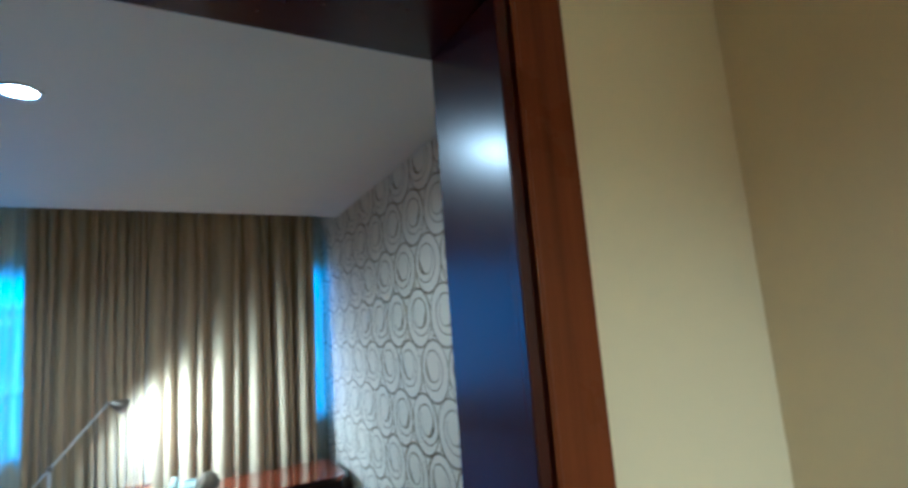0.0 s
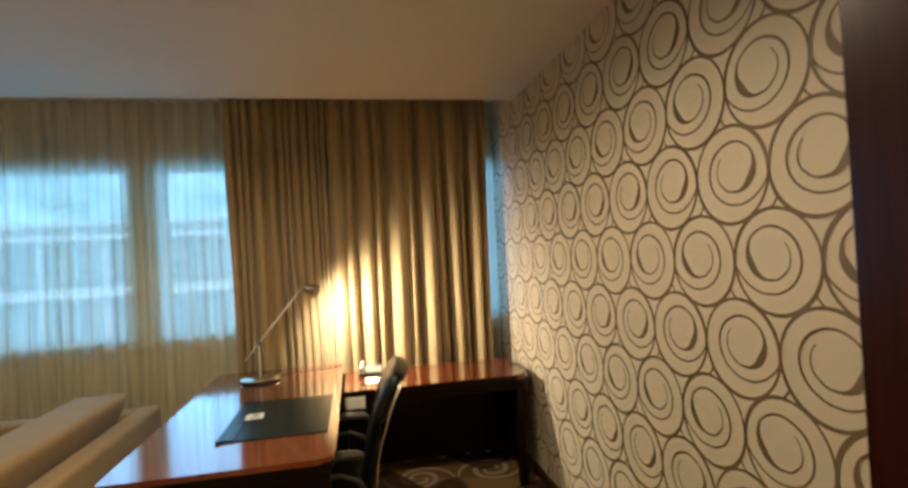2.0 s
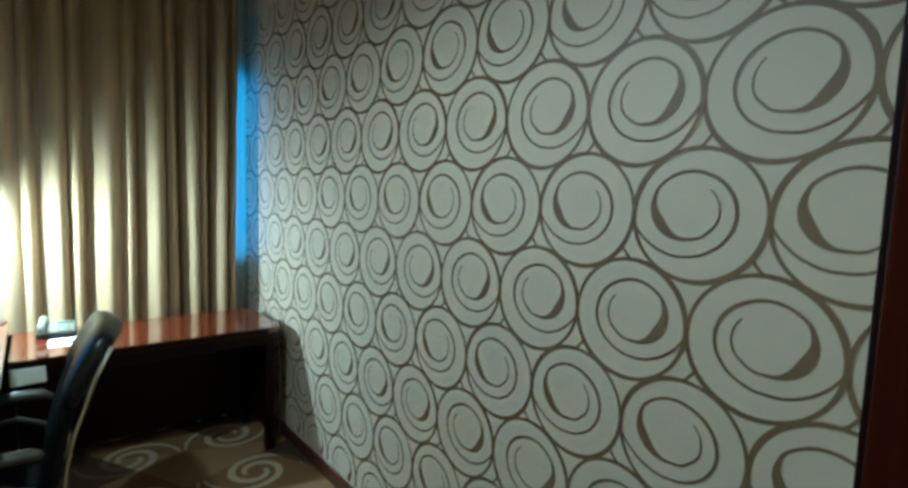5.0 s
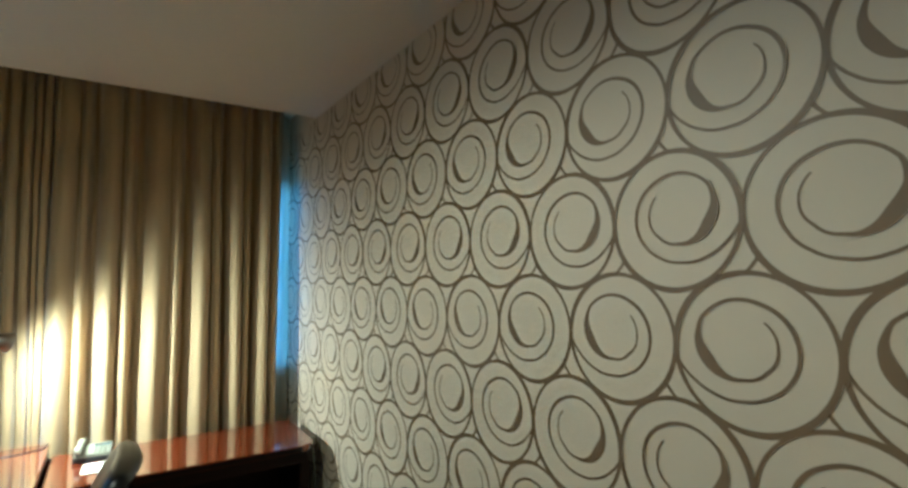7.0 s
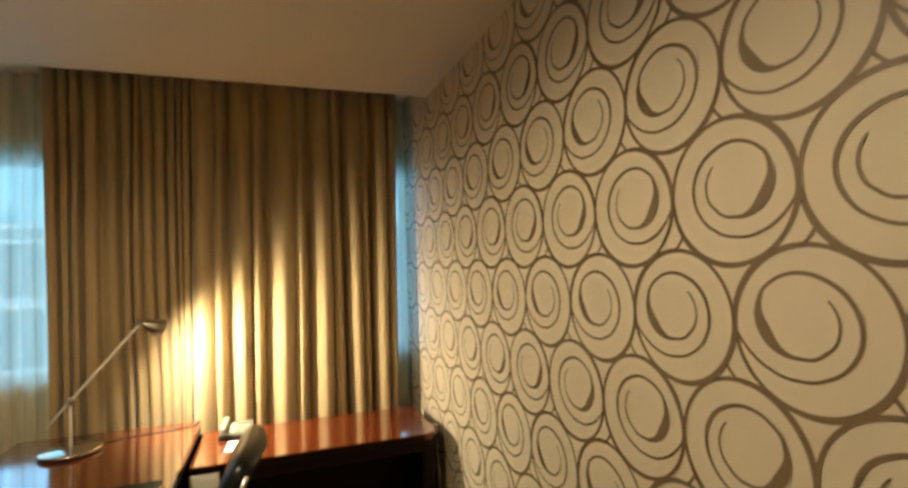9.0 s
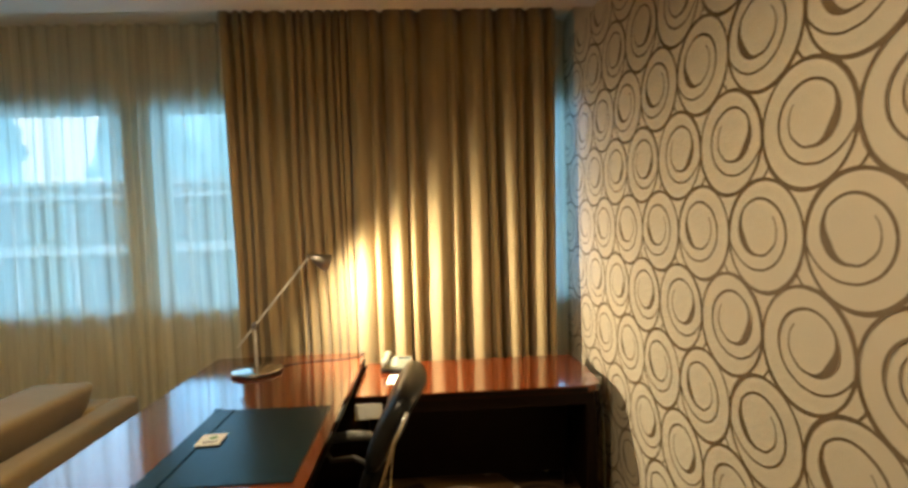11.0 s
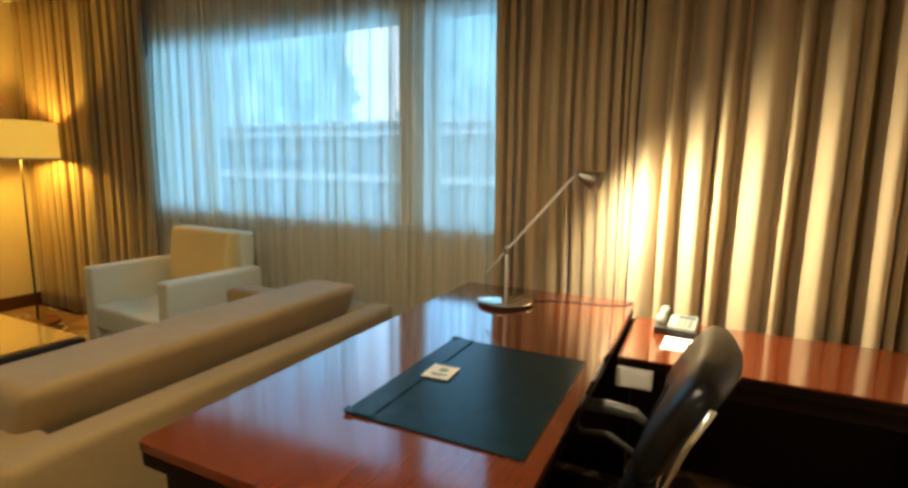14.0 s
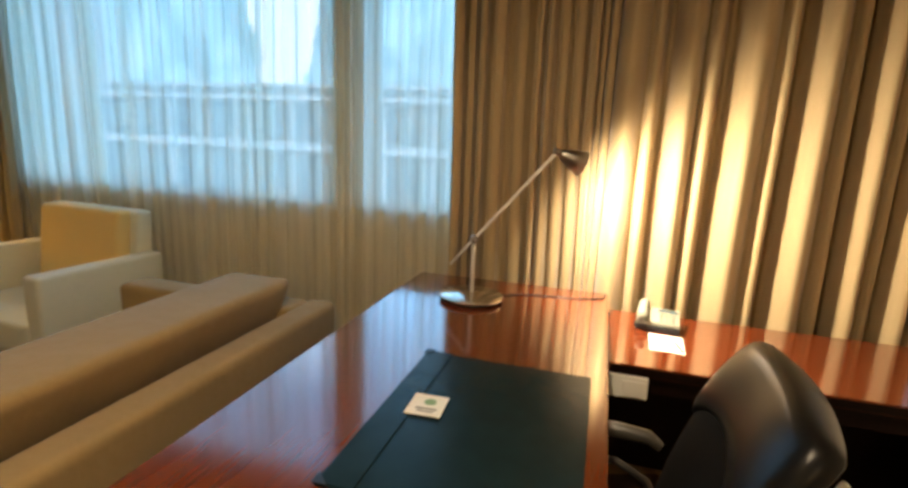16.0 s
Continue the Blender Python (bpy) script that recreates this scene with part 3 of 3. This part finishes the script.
# ---- lamps of the setting ----
def downlight(x, y, z):
    d = thing("downlight", "round recessed ceiling downlight, switched on", "downlight", (x, y, z), "recessed downlights")
    part("trim_ring", lathe(bmesh.new(), [(0.052, -0.004), (0.068, -0.008), (0.072, -0.001), (0.052, -0.001)], 36, close=False), M["lamp_white"], d, "white trim ring", True)
    part("lens", lathe(bmesh.new(), [(0.0005, -0.006), (0.03, -0.006), (0.051, -0.003), (0.051, -0.001)], 32), M["bulb"], d, "glowing lens", True)
    return d


downlight(-0.47, 2.15, CEIL)
# unseen fixture, added above the assumed hall bulb
downlight(0.80, -1.2, 2.46)

# ---- desk ----
DT = 0.785
desk = thing("desk", "red-brown polished wooden executive desk with a thick moulded top", "desk", (-0.53, 3.28, 0))
part("desktop", extrude_outline(bmesh.new(), rounded(-0.405, 0.395, -0.85, 0.865, (0.012, 0.06, 0.012, 0.012), 6), DT - 0.022, DT, 0.006, 3), M["desk"], desk)
# the lip is veneer like the top; its black stands for shade
part("top_moulding", extrude_outline(bmesh.new(), rounded(-0.402, 0.392, -0.847, 0.862, (0.012, 0.06, 0.012, 0.012), 6), DT - 0.055, DT - 0.0225, 0.008, 3), M["shade_dark"], desk, "moulding under the top, blackened as its unlit lip")
part("end_panel", block(-0.383, 0.373, -0.805, -0.765, 0.0, DT - 0.0555, 0.003), M["shade_dark"], desk, "dark wooden end panel, deepened for shade")
part("end_panel", block(-0.345, 0.408, 0.765, 0.805, 0.0, DT - 0.0555, 0.003), M["shade_dark"], desk, "dark wooden end panel, deepened for shade")
part("modesty_panel", block(-0.33, -0.30, -0.764, 0.764, 0.10, DT - 0.0555, 0.003), M["shade_dark"], desk)
part("apron", block(0.30, 0.33, -0.764, 0.764, DT - 0.115, DT - 0.0556, 0.003), M["shade_dark"], desk)
part("plinth", block(-0.375, 0.365, -0.818, -0.8055, 0.0, 0.08, 0.003), M["shade_dark"], desk)

RT = 0.72
ret = thing("desk_return", "red-brown polished side table joined to the desk", "desk", (0.45, 3.88, 0))
part("tabletop", extrude_outline(bmesh.new(), rounded(-0.575, 0.575, -0.265, 0.27, (0.004, 0.07, 0.02, 0.004), 8), RT - 0.034, RT, 0.008, 3), M["desk_x"], ret)
# dark strip for the unlit front edge of the tabletop
part("edge_shade_band", block(-0.57, 0.50, -0.2685, -0.2652, RT - 0.032, RT - 0.006, 0.001), M["shade_dark"], ret, "front edge band darkened for shade")
part("apron", block(-0.57, 0.545, -0.235, -0.215, RT - 0.10, RT - 0.0345, 0.003), M["shade_dark"], ret)
part("back_panel", block(-0.57, 0.525, 0.215, 0.24, 0.08, RT - 0.035, 0.003), M["shade_dark"], ret, "dark wooden back panel, deepened for shade")
part("end_panel", block(0.526, 0.55, -0.214, 0.24, 0.10, RT - 0.035, 0.003), M["shade_dark"], ret, "dark wooden end panel, deepened for shade")
for y in (-0.225, 0.20):
    bm = bmesh.new()
    box(bm, 0.50, 0.555, y, y + 0.045, 0.0, RT - 0.101 if y < 0 else 0.099, 0.006)
    part("leg", bm, M["shade_dark"], ret)

cable = thing("power_cable", "pale power cable hanging down beside the side table", "cable", (0, 0, 0))
part("lead", tube(bmesh.new(), [(1.062, 3.80, 0.66), (1.066, 3.77, 0.55), (1.060, 3.74, 0.42), (1.068, 3.75, 0.28), (1.058, 3.73, 0.14), (1.05, 3.74, 0.0055), (1.045, 3.95, 0.0055)], 0.0045, 8), M["phone"], cable, smooth=True)
part("plug", block(1.045, 1.075, 3.785, 3.815, 0.655, 0.70, 0.005), M["phone"], cable)

# white junction box under the side table
jb = thing("junction_box", "white plastic socket box fixed under the side table", "socket box", (-0.070, 3.642, 0.632))
part("casing", block(-0.055, 0.065, -0.040, 0.0025, -0.018, 0.0535, 0.005), M["paper"], jb)
part("cover", block(-0.01, 0.055, -0.0455, -0.0405, -0.010, 0.042, 0.003), M["paper"], jb)

# desk blotter, card
bl = thing("desk_blotter", "black leather desk blotter lying on the desk", "desk blotter", (-0.398, 3.027, DT + 0.0005))
part("pad", block(-0.222, 0.222, -0.298, 0.298, 0.0, 0.005, 0.0015), M["blotter"], bl)
part("side_band", block(-0.221, -0.150, -0.297, 0.297, 0.0052, 0.0085, 0.0015), M["blotter"], bl)
for sy in (-1, 1):
    bm = bmesh.new()
    pts = [(-0.226, sy * 0.302), (-0.196, sy * 0.302), (-0.226, sy * 0.272)]
    extrude_outline(bm, pts if sy < 0 else pts[::-1], 0.0087, 0.0105)
    part("corner_piece", bm, M["black"], bl)
card = thing("table_card", "small white card with a green emblem on the blotter", "card", (-0.522, 3.036, DT + 0.0096), turn=3)
part("sheet", block(-0.040, 0.040, -0.045, 0.045, 0.0, 0.0016), M["paper"], card)
bm = bmesh.new()
lathe(bm, [(0.0005, 0.0017), (0.014, 0.0017), (0.014, 0.0022), (0.0005, 0.0022)], 20, (0.004, 0.012, 0))
part("emblem", bm, M["ink"], card, "round green emblem")
part("text_bar", block(-0.022, 0.026, -0.022, -0.014, 0.0017, 0.0021), M["grey_ink"], card)
part("text_bar", block(-0.016, 0.020, -0.032, -0.026, 0.0017, 0.0021), M["grey_ink"], card)

# desk lamp
dl = thing("desk_lamp", "slim nickel desk lamp with a round base and conical head", "desk lamp", (-0.632, 3.85, DT))
part("base", lathe(bmesh.new(), [(0.002, 0.0), (0.108, 0.0), (0.116, 0.004), (0.116, 0.012), (0.002, 0.012)], 40), M["black"], dl, "black weighted foot", True)
part("base_plate", lathe(bmesh.new(), [(0.002, 0.0125), (0.119, 0.0125), (0.121, 0.017), (0.117, 0.021), (0.03, 0.025), (0.012, 0.03), (0.002, 0.03)], 40), M["chrome"], dl, "polished metal plate", True)
part("stem", tube(bmesh.new(), [(0, 0, 0.028), (0, 0, 0.225)], 0.0075, 12), M["lamp_white"], dl, smooth=True)
j = Vector((0, 0, 0.232))
h = Vector((0.272, 0.025, 0.560))
d = (h - j).normalized()
part("joint", tube(bmesh.new(), [j - Vector((-0.006, 0.02, 0)), j + Vector((-0.006, 0.02, 0))], 0.014, 16), M["brushed"], dl, smooth=True)
part("arm", tube(bmesh.new(), [j - d * 0.135, j - d * 0.03, h], [0.0048, 0.0062, 0.0062], 10), M["lamp_white"], dl, smooth=True)
aim = Vector((0.80, 0.43, -0.36)).normalized()
part("knuckle", tube(bmesh.new(), [h - aim * 0.012, h + aim * 0.016], 0.011, 14), M["brushed"], dl, smooth=True)
tip = h + aim * 0.012
bm = lathe(bmesh.new(), [(0.012, 0.0), (0.020, 0.012), (0.034, 0.05), (0.046, 0.088), (0.043, 0.087), (0.031, 0.05), (0.013, 0.014)], 32, close=False)
bm.transform(Matrix.Translation(tip) @ aim.to_track_quat("Z", "Y").to_matrix().to_4x4())
part("head", bm, M["brushed"], dl, "conical nickel head", True)

cord = thing("lamp_cord", "thin dark lamp cord lying across the desk", "cable", (0, 0, 0))
part("lead", tube(bmesh.new(), [(-0.54, 3.93, DT + 0.003), (-0.46, 3.985, DT + 0.003), (-0.36, 4.005, DT + 0.003), (-0.24, 4.02, DT + 0.003), (-0.155, 4.06, DT + 0.003), (-0.145, 4.13, DT + 0.003)], 0.0028, 8), M["black"], cord, smooth=True)

# telephone and note on the side table
ph = thing("telephone", "pale grey desk telephone on the side table", "telephone", (0.045, 4.0, RT), turn=-6)
ph.scale = (0.78, 0.80, 0.74)
bm = bmesh.new()
box(bm, -0.10, 0.10, -0.075, 0.075, 0.0, 0.03, 0.008)
part("base", bm, M["black"], ph, "dark base")
bm = bmesh.new()
extrude_outline(bm, [(-0.095, -0.07), (0.095, -0.07), (0.095, 0.07), (-0.095, 0.07)], 0.0302, 0.05, 0.006)
for v in bm.verts:
    v.co.z += 0.22 * (v.co.y + 0.07) if v.co.z > 0.04 else 0
part("body", bm, M["phone"], ph)
bm = bmesh.new()
tube(bm, [(-0.068, -0.085, 0.066), (-0.068, -0.05, 0.082), (-0.068, 0.0, 0.09), (-0.068, 0.05, 0.10), (-0.068, 0.085, 0.096)], [0.022, 0.026, 0.017, 0.026, 0.022], 14)
part("handset", bm, M["phone"], ph, "pale handset lying in its cradle", True)
part("display", block(0.0, 0.085, 0.03, 0.06, 0.0665, 0.078, 0.003), M["dark_glass"], ph)
for r in range(4):
    for c in range(3):
        z = 0.0505 + 0.22 * (0.02 + r * 0.022)
        part("key", block(0.006 + c * 0.026, 0.024 + c * 0.026, -0.058 + r * 0.021, -0.044 + r * 0.021, z - 0.006, z + 0.005, 0.002), M["phone"], ph)
nt_ = thing("note_sheet", "white instruction sheet beside the telephone", "paper", (0.062, 3.838, RT + 0.0005), turn=-3)
part("sheet", block(-0.056, 0.056, -0.078, 0.078, 0.0, 0.002), M["paper"], nt_)
pen = thing("pen", "dark slim pen lying on the note sheet", "pen", (0.092, 3.835, RT + 0.0066))
part("barrel", tube(bmesh.new(), [(0.012, -0.066, 0), (-0.006, 0.045, 0)], 0.004, 8), M["dark_metal"], pen, smooth=True)
part("tip", tube(bmesh.new(), [(-0.006, 0.0455, 0), (-0.009, 0.062, 0)], [0.0038, 0.001], 8), M["brushed"], pen, smooth=True)


# ---- office chair ----
def office_chair():
    """Faces the desk (its own -x)."""
    ch = thing("office_chair", "black office chair with leather hood and chrome side frames", "office chair", (0.006, 3.022, 0), turn=-4)
    # leather back: a curved slab, bent backwards towards its top
    spine = [(-0.005, 0.44), (0.0, 0.52), (0.012, 0.60), (0.034, 0.68), (0.060, 0.76), (0.092, 0.84), (0.125, 0.905), (0.160, 0.955), (0.182, 0.985)]
    half = [0.205, 0.213, 0.220, 0.227, 0.231, 0.234, 0.234, 0.228, 0.205]
    bm = bmesh.new()
    rows_f, rows_b = [], []
    cols = 14
    for (sx, sz), hw in zip(spine, half):
        f, b = [], []
        for c in range(cols + 1):
            s = 2 * c / cols - 1
            puff = 0.034 * (1 - abs(s) ** 3.5)
            curve = -0.035 * s * s
            f.append(bm.verts.new((sx - puff + curve, hw * s, sz + 0.45 * puff)))
            b.append(bm.verts.new((sx + 0.020 + curve * 0.9, hw * s, sz - 0.012)))
        rows_f.append(f)
        rows_b.append(b)
    for rows, flip in ((rows_f, 1), (rows_b, -1)):
        for a, b in zip(rows, rows[1:]):
            for c in range(cols):
                q = (a[c], a[c + 1], b[c + 1], b[c])
                bm.faces.new(q[::flip])
    loop_f = rows_f[0] + [r[-1] for r in rows_f[1:]] + rows_f[-1][::-1][1:] + [r[0] for r in rows_f[::-1][1:-1]]
    loop_b = rows_b[0] + [r[-1] for r in rows_b[1:]] + rows_b[-1][::-1][1:] + [r[0] for r in rows_b[::-1][1:-1]]
    m = len(loop_f)
    for k in range(m):
        bm.faces.new((loop_f[k], loop_f[(k + 1) % m], loop_b[(k + 1) % m], loop_b[k]))
    # back below the hood is blackened to look unlit
    back = part("backrest", bm, M["seat"], ch, "black back with a rounded head, matte as in shade", True)
    sub = back.modifiers.new("round", "SUBSURF")
    sub.levels = sub.render_levels = 1
    # padded hood over the head of the back
    bm = bmesh.new()
    skins = []
    for side_sign in (1, -1):
        skin = []
        for i in range(4, 9):
            (sx, sz), hw = spine[i], half[i] + 0.010
            grow = 0.010 + 0.006 * (i == 4)
            row_v = []
            for c in range(cols + 1):
                s = 2 * c / cols - 1
                arch = 0.060 * (1 - s * s) * (8 - i) / 4
                puff = 0.034 * (1 - abs(s) ** 3.5)
                curve = -0.035 * s * s
                if side_sign > 0:
                    row_v.append(bm.verts.new((sx - puff + curve - grow + arch * 0.55, hw * s, sz + 0.45 * puff + arch + 0.006)))
                else:
                    row_v.append(bm.verts.new((sx + 0.020 + curve * 0.9 + grow + arch * 0.55, hw * s, sz - 0.012 + arch)))
            skin.append(row_v)
        for a, b in zip(skin, skin[1:]):
            for c in range(cols):
                q = (a[c], a[c + 1], b[c + 1], b[c])
                bm.faces.new(q[::side_sign])
        skins.append(skin)
    loops = [k[0] + [r[-1] for r in k[1:]] + k[-1][::-1][1:] + [r[0] for r in k[::-1][1:-1]] for k in skins]
    for k in range(len(loops[0])):
        j = (k + 1) % len(loops[0])
        bm.faces.new((loops[0][k], loops[0][j], loops[1][j], loops[1][k]))
    hood = part("head_cover", bm, M["leather"], ch, "padded leather hood", True)
    sub = hood.modifiers.new("round", "SUBSURF")
    sub.levels = sub.render_levels = 1
    bm = block(-0.50, 0.0, -0.225, 0.225, 0.385, 0.475, 0.035, 4)
    part("seat", bm, M["seat"], ch, "black seat, matte as in shade", True)
    for s in (-1, 1):
        y = 0.243 * s
        side = [(x + 0.012, y, z) for x, z in [(0.150, 0.955), (0.110, 0.87), (0.078, 0.78), (0.046, 0.69), (0.026, 0.60), (0.017, 0.52), (0.010, 0.44), (-0.03, 0.36), (-0.10, 0.325), (-0.24, 0.32), (-0.40, 0.33)]]
        part("side_frame", tube(bmesh.new(), side, 0.007, 10), M["chrome"], ch, "chrome side tube", True)
        arm = [(-0.02, 0.262 * s, 0.655), (-0.05, 0.275 * s, 0.668), (-0.13, 0.28 * s, 0.668), (-0.21, 0.278 * s, 0.66), (-0.235, 0.276 * s, 0.64)]
        pad = part("armrest", tube(bmesh.new(), arm, [0.013, 0.018, 0.02, 0.018, 0.012], 12), M["arm_pad"], ch, "dull grey arm pad", True)
        strut = [(-0.205, 0.277 * s, 0.648), (-0.228, 0.276 * s, 0.61), (-0.205, 0.276 * s, 0.572), (-0.12, 0.275 * s, 0.583), (-0.045, 0.270 * s, 0.55), (-0.002, 0.263 * s, 0.48)]
        part("arm_strut", tube(bmesh.new(), strut, 0.010, 10), M["dark_metal"], ch, "dark metal arm strut", True)
    part("column", tube(bmesh.new(), [(-0.27, 0, 0.38), (-0.27, 0, 0.26), (-0.27, 0, 0.2601), (-0.27, 0, 0.10)], [0.028, 0.028, 0.02, 0.02], 16), M["chrome"], ch, "gas column", True)
    for k in range(5):
        a = radians(36 + 72 * k)
        c, s = math.cos(a), math.sin(a)
        leg = part("base_leg", tube(bmesh.new(), [(-0.27 + 0.02 * c, 0.02 * s, 0.11), (-0.27 + 0.16 * c, 0.16 * s, 0.098), (-0.27 + 0.29 * c, 0.29 * s, 0.075)], [0.026, 0.021, 0.014], 10), M["chrome"], ch, "chrome base leg", True)
        p = Vector((-0.27 + 0.29 * c, 0.29 * s, 0.029))
        w = Vector((-s, c, 0))
        part("castor", tube(bmesh.new(), [p - w * 0.022, p - w * 0.019, p + w * 0.019, p + w * 0.022], [0.024, 0.0285, 0.0285, 0.024], 16), M["black"], leg, "black castor", True)
    return ch


office_chair()

# ---- sofa ----
so = thing("sofa", "beige upholstered sofa with a long rounded back cushion", "sofa", (-1.70, 3.10, 0))
part("back_frame", block(0.380, 0.500, -0.80, 0.755, 0.06, 0.70, 0.030, 4), M["sofa"], so, "", True)
part("arm", block(-0.48, 0.379, 0.60, 0.755, 0.06, 0.695, 0.035, 4), M["sofa"], so, "", True)
part("arm", block(-0.48, 0.379, -0.80, -0.64, 0.06, 0.695, 0.035, 4), M["sofa"], so, "", True)
part("seat_base", block(-0.46, 0.379, -0.638, 0.598, 0.06, 0.30, 0.02, 3), M["sofa"], so, "", True)
for y0, y1 in ((-0.635, -0.023), (-0.017, 0.596)):
    part("seat_cushion", block(-0.47, 0.14, y0, y1, 0.302, 0.45, 0.05, 4), M["sofa"], so, "", True)
bm = bmesh.new()
box(bm, 0.09, 0.376, -0.700, 0.640, 0.44, 0.815, 0.045, 5)
for v in bm.verts:
    v.co.x += 0.38 * (v.co.z - 0.8)
part("back_cushion", bm, M["sofa"], so, "long rounded back cushion", True)
for x in (-0.43, 0.44):
    for y in (-0.74, 0.70):
        part("foot", tube(bmesh.new(), [(x, y, 0.0), (x, y, 0.065)], [0.02, 0.028], 10), M["shade_dark"], so)

# ---- armchair ----
ac = thing("armchair", "pale upholstered armchair with square arms and yellow back cushion", "armchair", (-3.06, 4.02, 0), turn=-4)
part("arm", block(0.38, 0.485, -0.33, 0.33, 0.05, 0.675, 0.022, 4), M["armchair"], ac, "", True)
part("arm", block(-0.45, -0.345, -0.33, 0.33, 0.05, 0.675, 0.022, 4), M["armchair"], ac, "", True)
part("seat_base", block(-0.344, 0.379, -0.31, 0.25, 0.08, 0.27, 0.01, 3), M["armchair"], ac, "", True)
part("seat_cushion", block(-0.342, 0.377, -0.335, 0.23, 0.272, 0.43, 0.03, 4), M["armchair"], ac, "", True)
bm = block(-0.34, 0.385, 0.235, 0.34, 0.272, 0.90, 0.03, 4)
for v in bm.verts:
    v.co.y += 0.05 * (v.co.z - 0.3)
part("back", bm, M["armchair"], ac, "", True)
bm = block(-0.29, 0.340, 0.13, 0.226, 0.435, 0.905, 0.03, 4)
for v in bm.verts:
    v.co.y += 0.13 * (v.co.z - 0.45)
part("back_cushion", bm, M["yellow"], ac, "yellow back cushion", True)
for x in (-0.40, 0.43):
    for y in (-0.29, 0.28):
        part("foot", tube(bmesh.new(), [(x, y, 0.0), (x, y, 0.055)], [0.016, 0.022], 10), M["shade_dark"], ac)

# ---- coffee table ----
ct = thing("coffee_table", "low coffee table, polished honey-brown top with a dark edge", "coffee table", (-3.47, 2.80, 0))
part("tabletop", block(-0.50, 0.50, -0.58, 0.58, 0.385, 0.40, 0.002), M["table_top"], ct)
part("rim", block(-0.52, 0.52, -0.60, 0.60, 0.345, 0.3845, 0.005), M["dark_metal"], ct, "dark rim")
for x in (-0.49, 0.44):
    for y in (-0.57, 0.52):
        part("leg", block(x, x + 0.05, y, y + 0.05, 0.0, 0.3445, 0.004), M["dark_metal"], ct)
part("shelf", block(-0.435, 0.435, -0.515, 0.515, 0.12, 0.14, 0.003), M["dark_metal"], ct)

# ---- floor lamp ----
fl = thing("floor_lamp", "lit floor lamp, yellow drum shade on a round wooden base", "floor lamp", (-4.82, 4.03, 0))
part("base", lathe(bmesh.new(), [(0.002, 0.0), (0.15, 0.0), (0.155, 0.012), (0.15, 0.03), (0.13, 0.04), (0.002, 0.042)], 36), M["lamp_base"], fl, "round reddish wooden base", True)
part("pole", tube(bmesh.new(), [(0, 0, 0.04), (0, 0, 1.615)], 0.008, 12), M["dark_metal"], fl, smooth=True)
shade = part("shade", lathe(bmesh.new(), [(0.255, 1.36), (0.255, 1.655), (0.251, 1.655), (0.251, 1.36), (0.255, 1.36)], 48, close=False), M["shade"], fl, "yellow fabric drum shade", True)
part("trim", lathe(bmesh.new(), [(0.257, 1.36), (0.258, 1.372), (0.256, 1.372)], 48, close=False), M["lamp_white"], shade)
for k in range(3):
    a = 2 * math.pi * k / 3
    part("spoke", tube(bmesh.new(), [(0, 0, 1.61), (0.252 * math.cos(a), 0.252 * math.sin(a), 1.645)], 0.003, 6), M["brushed"], fl)
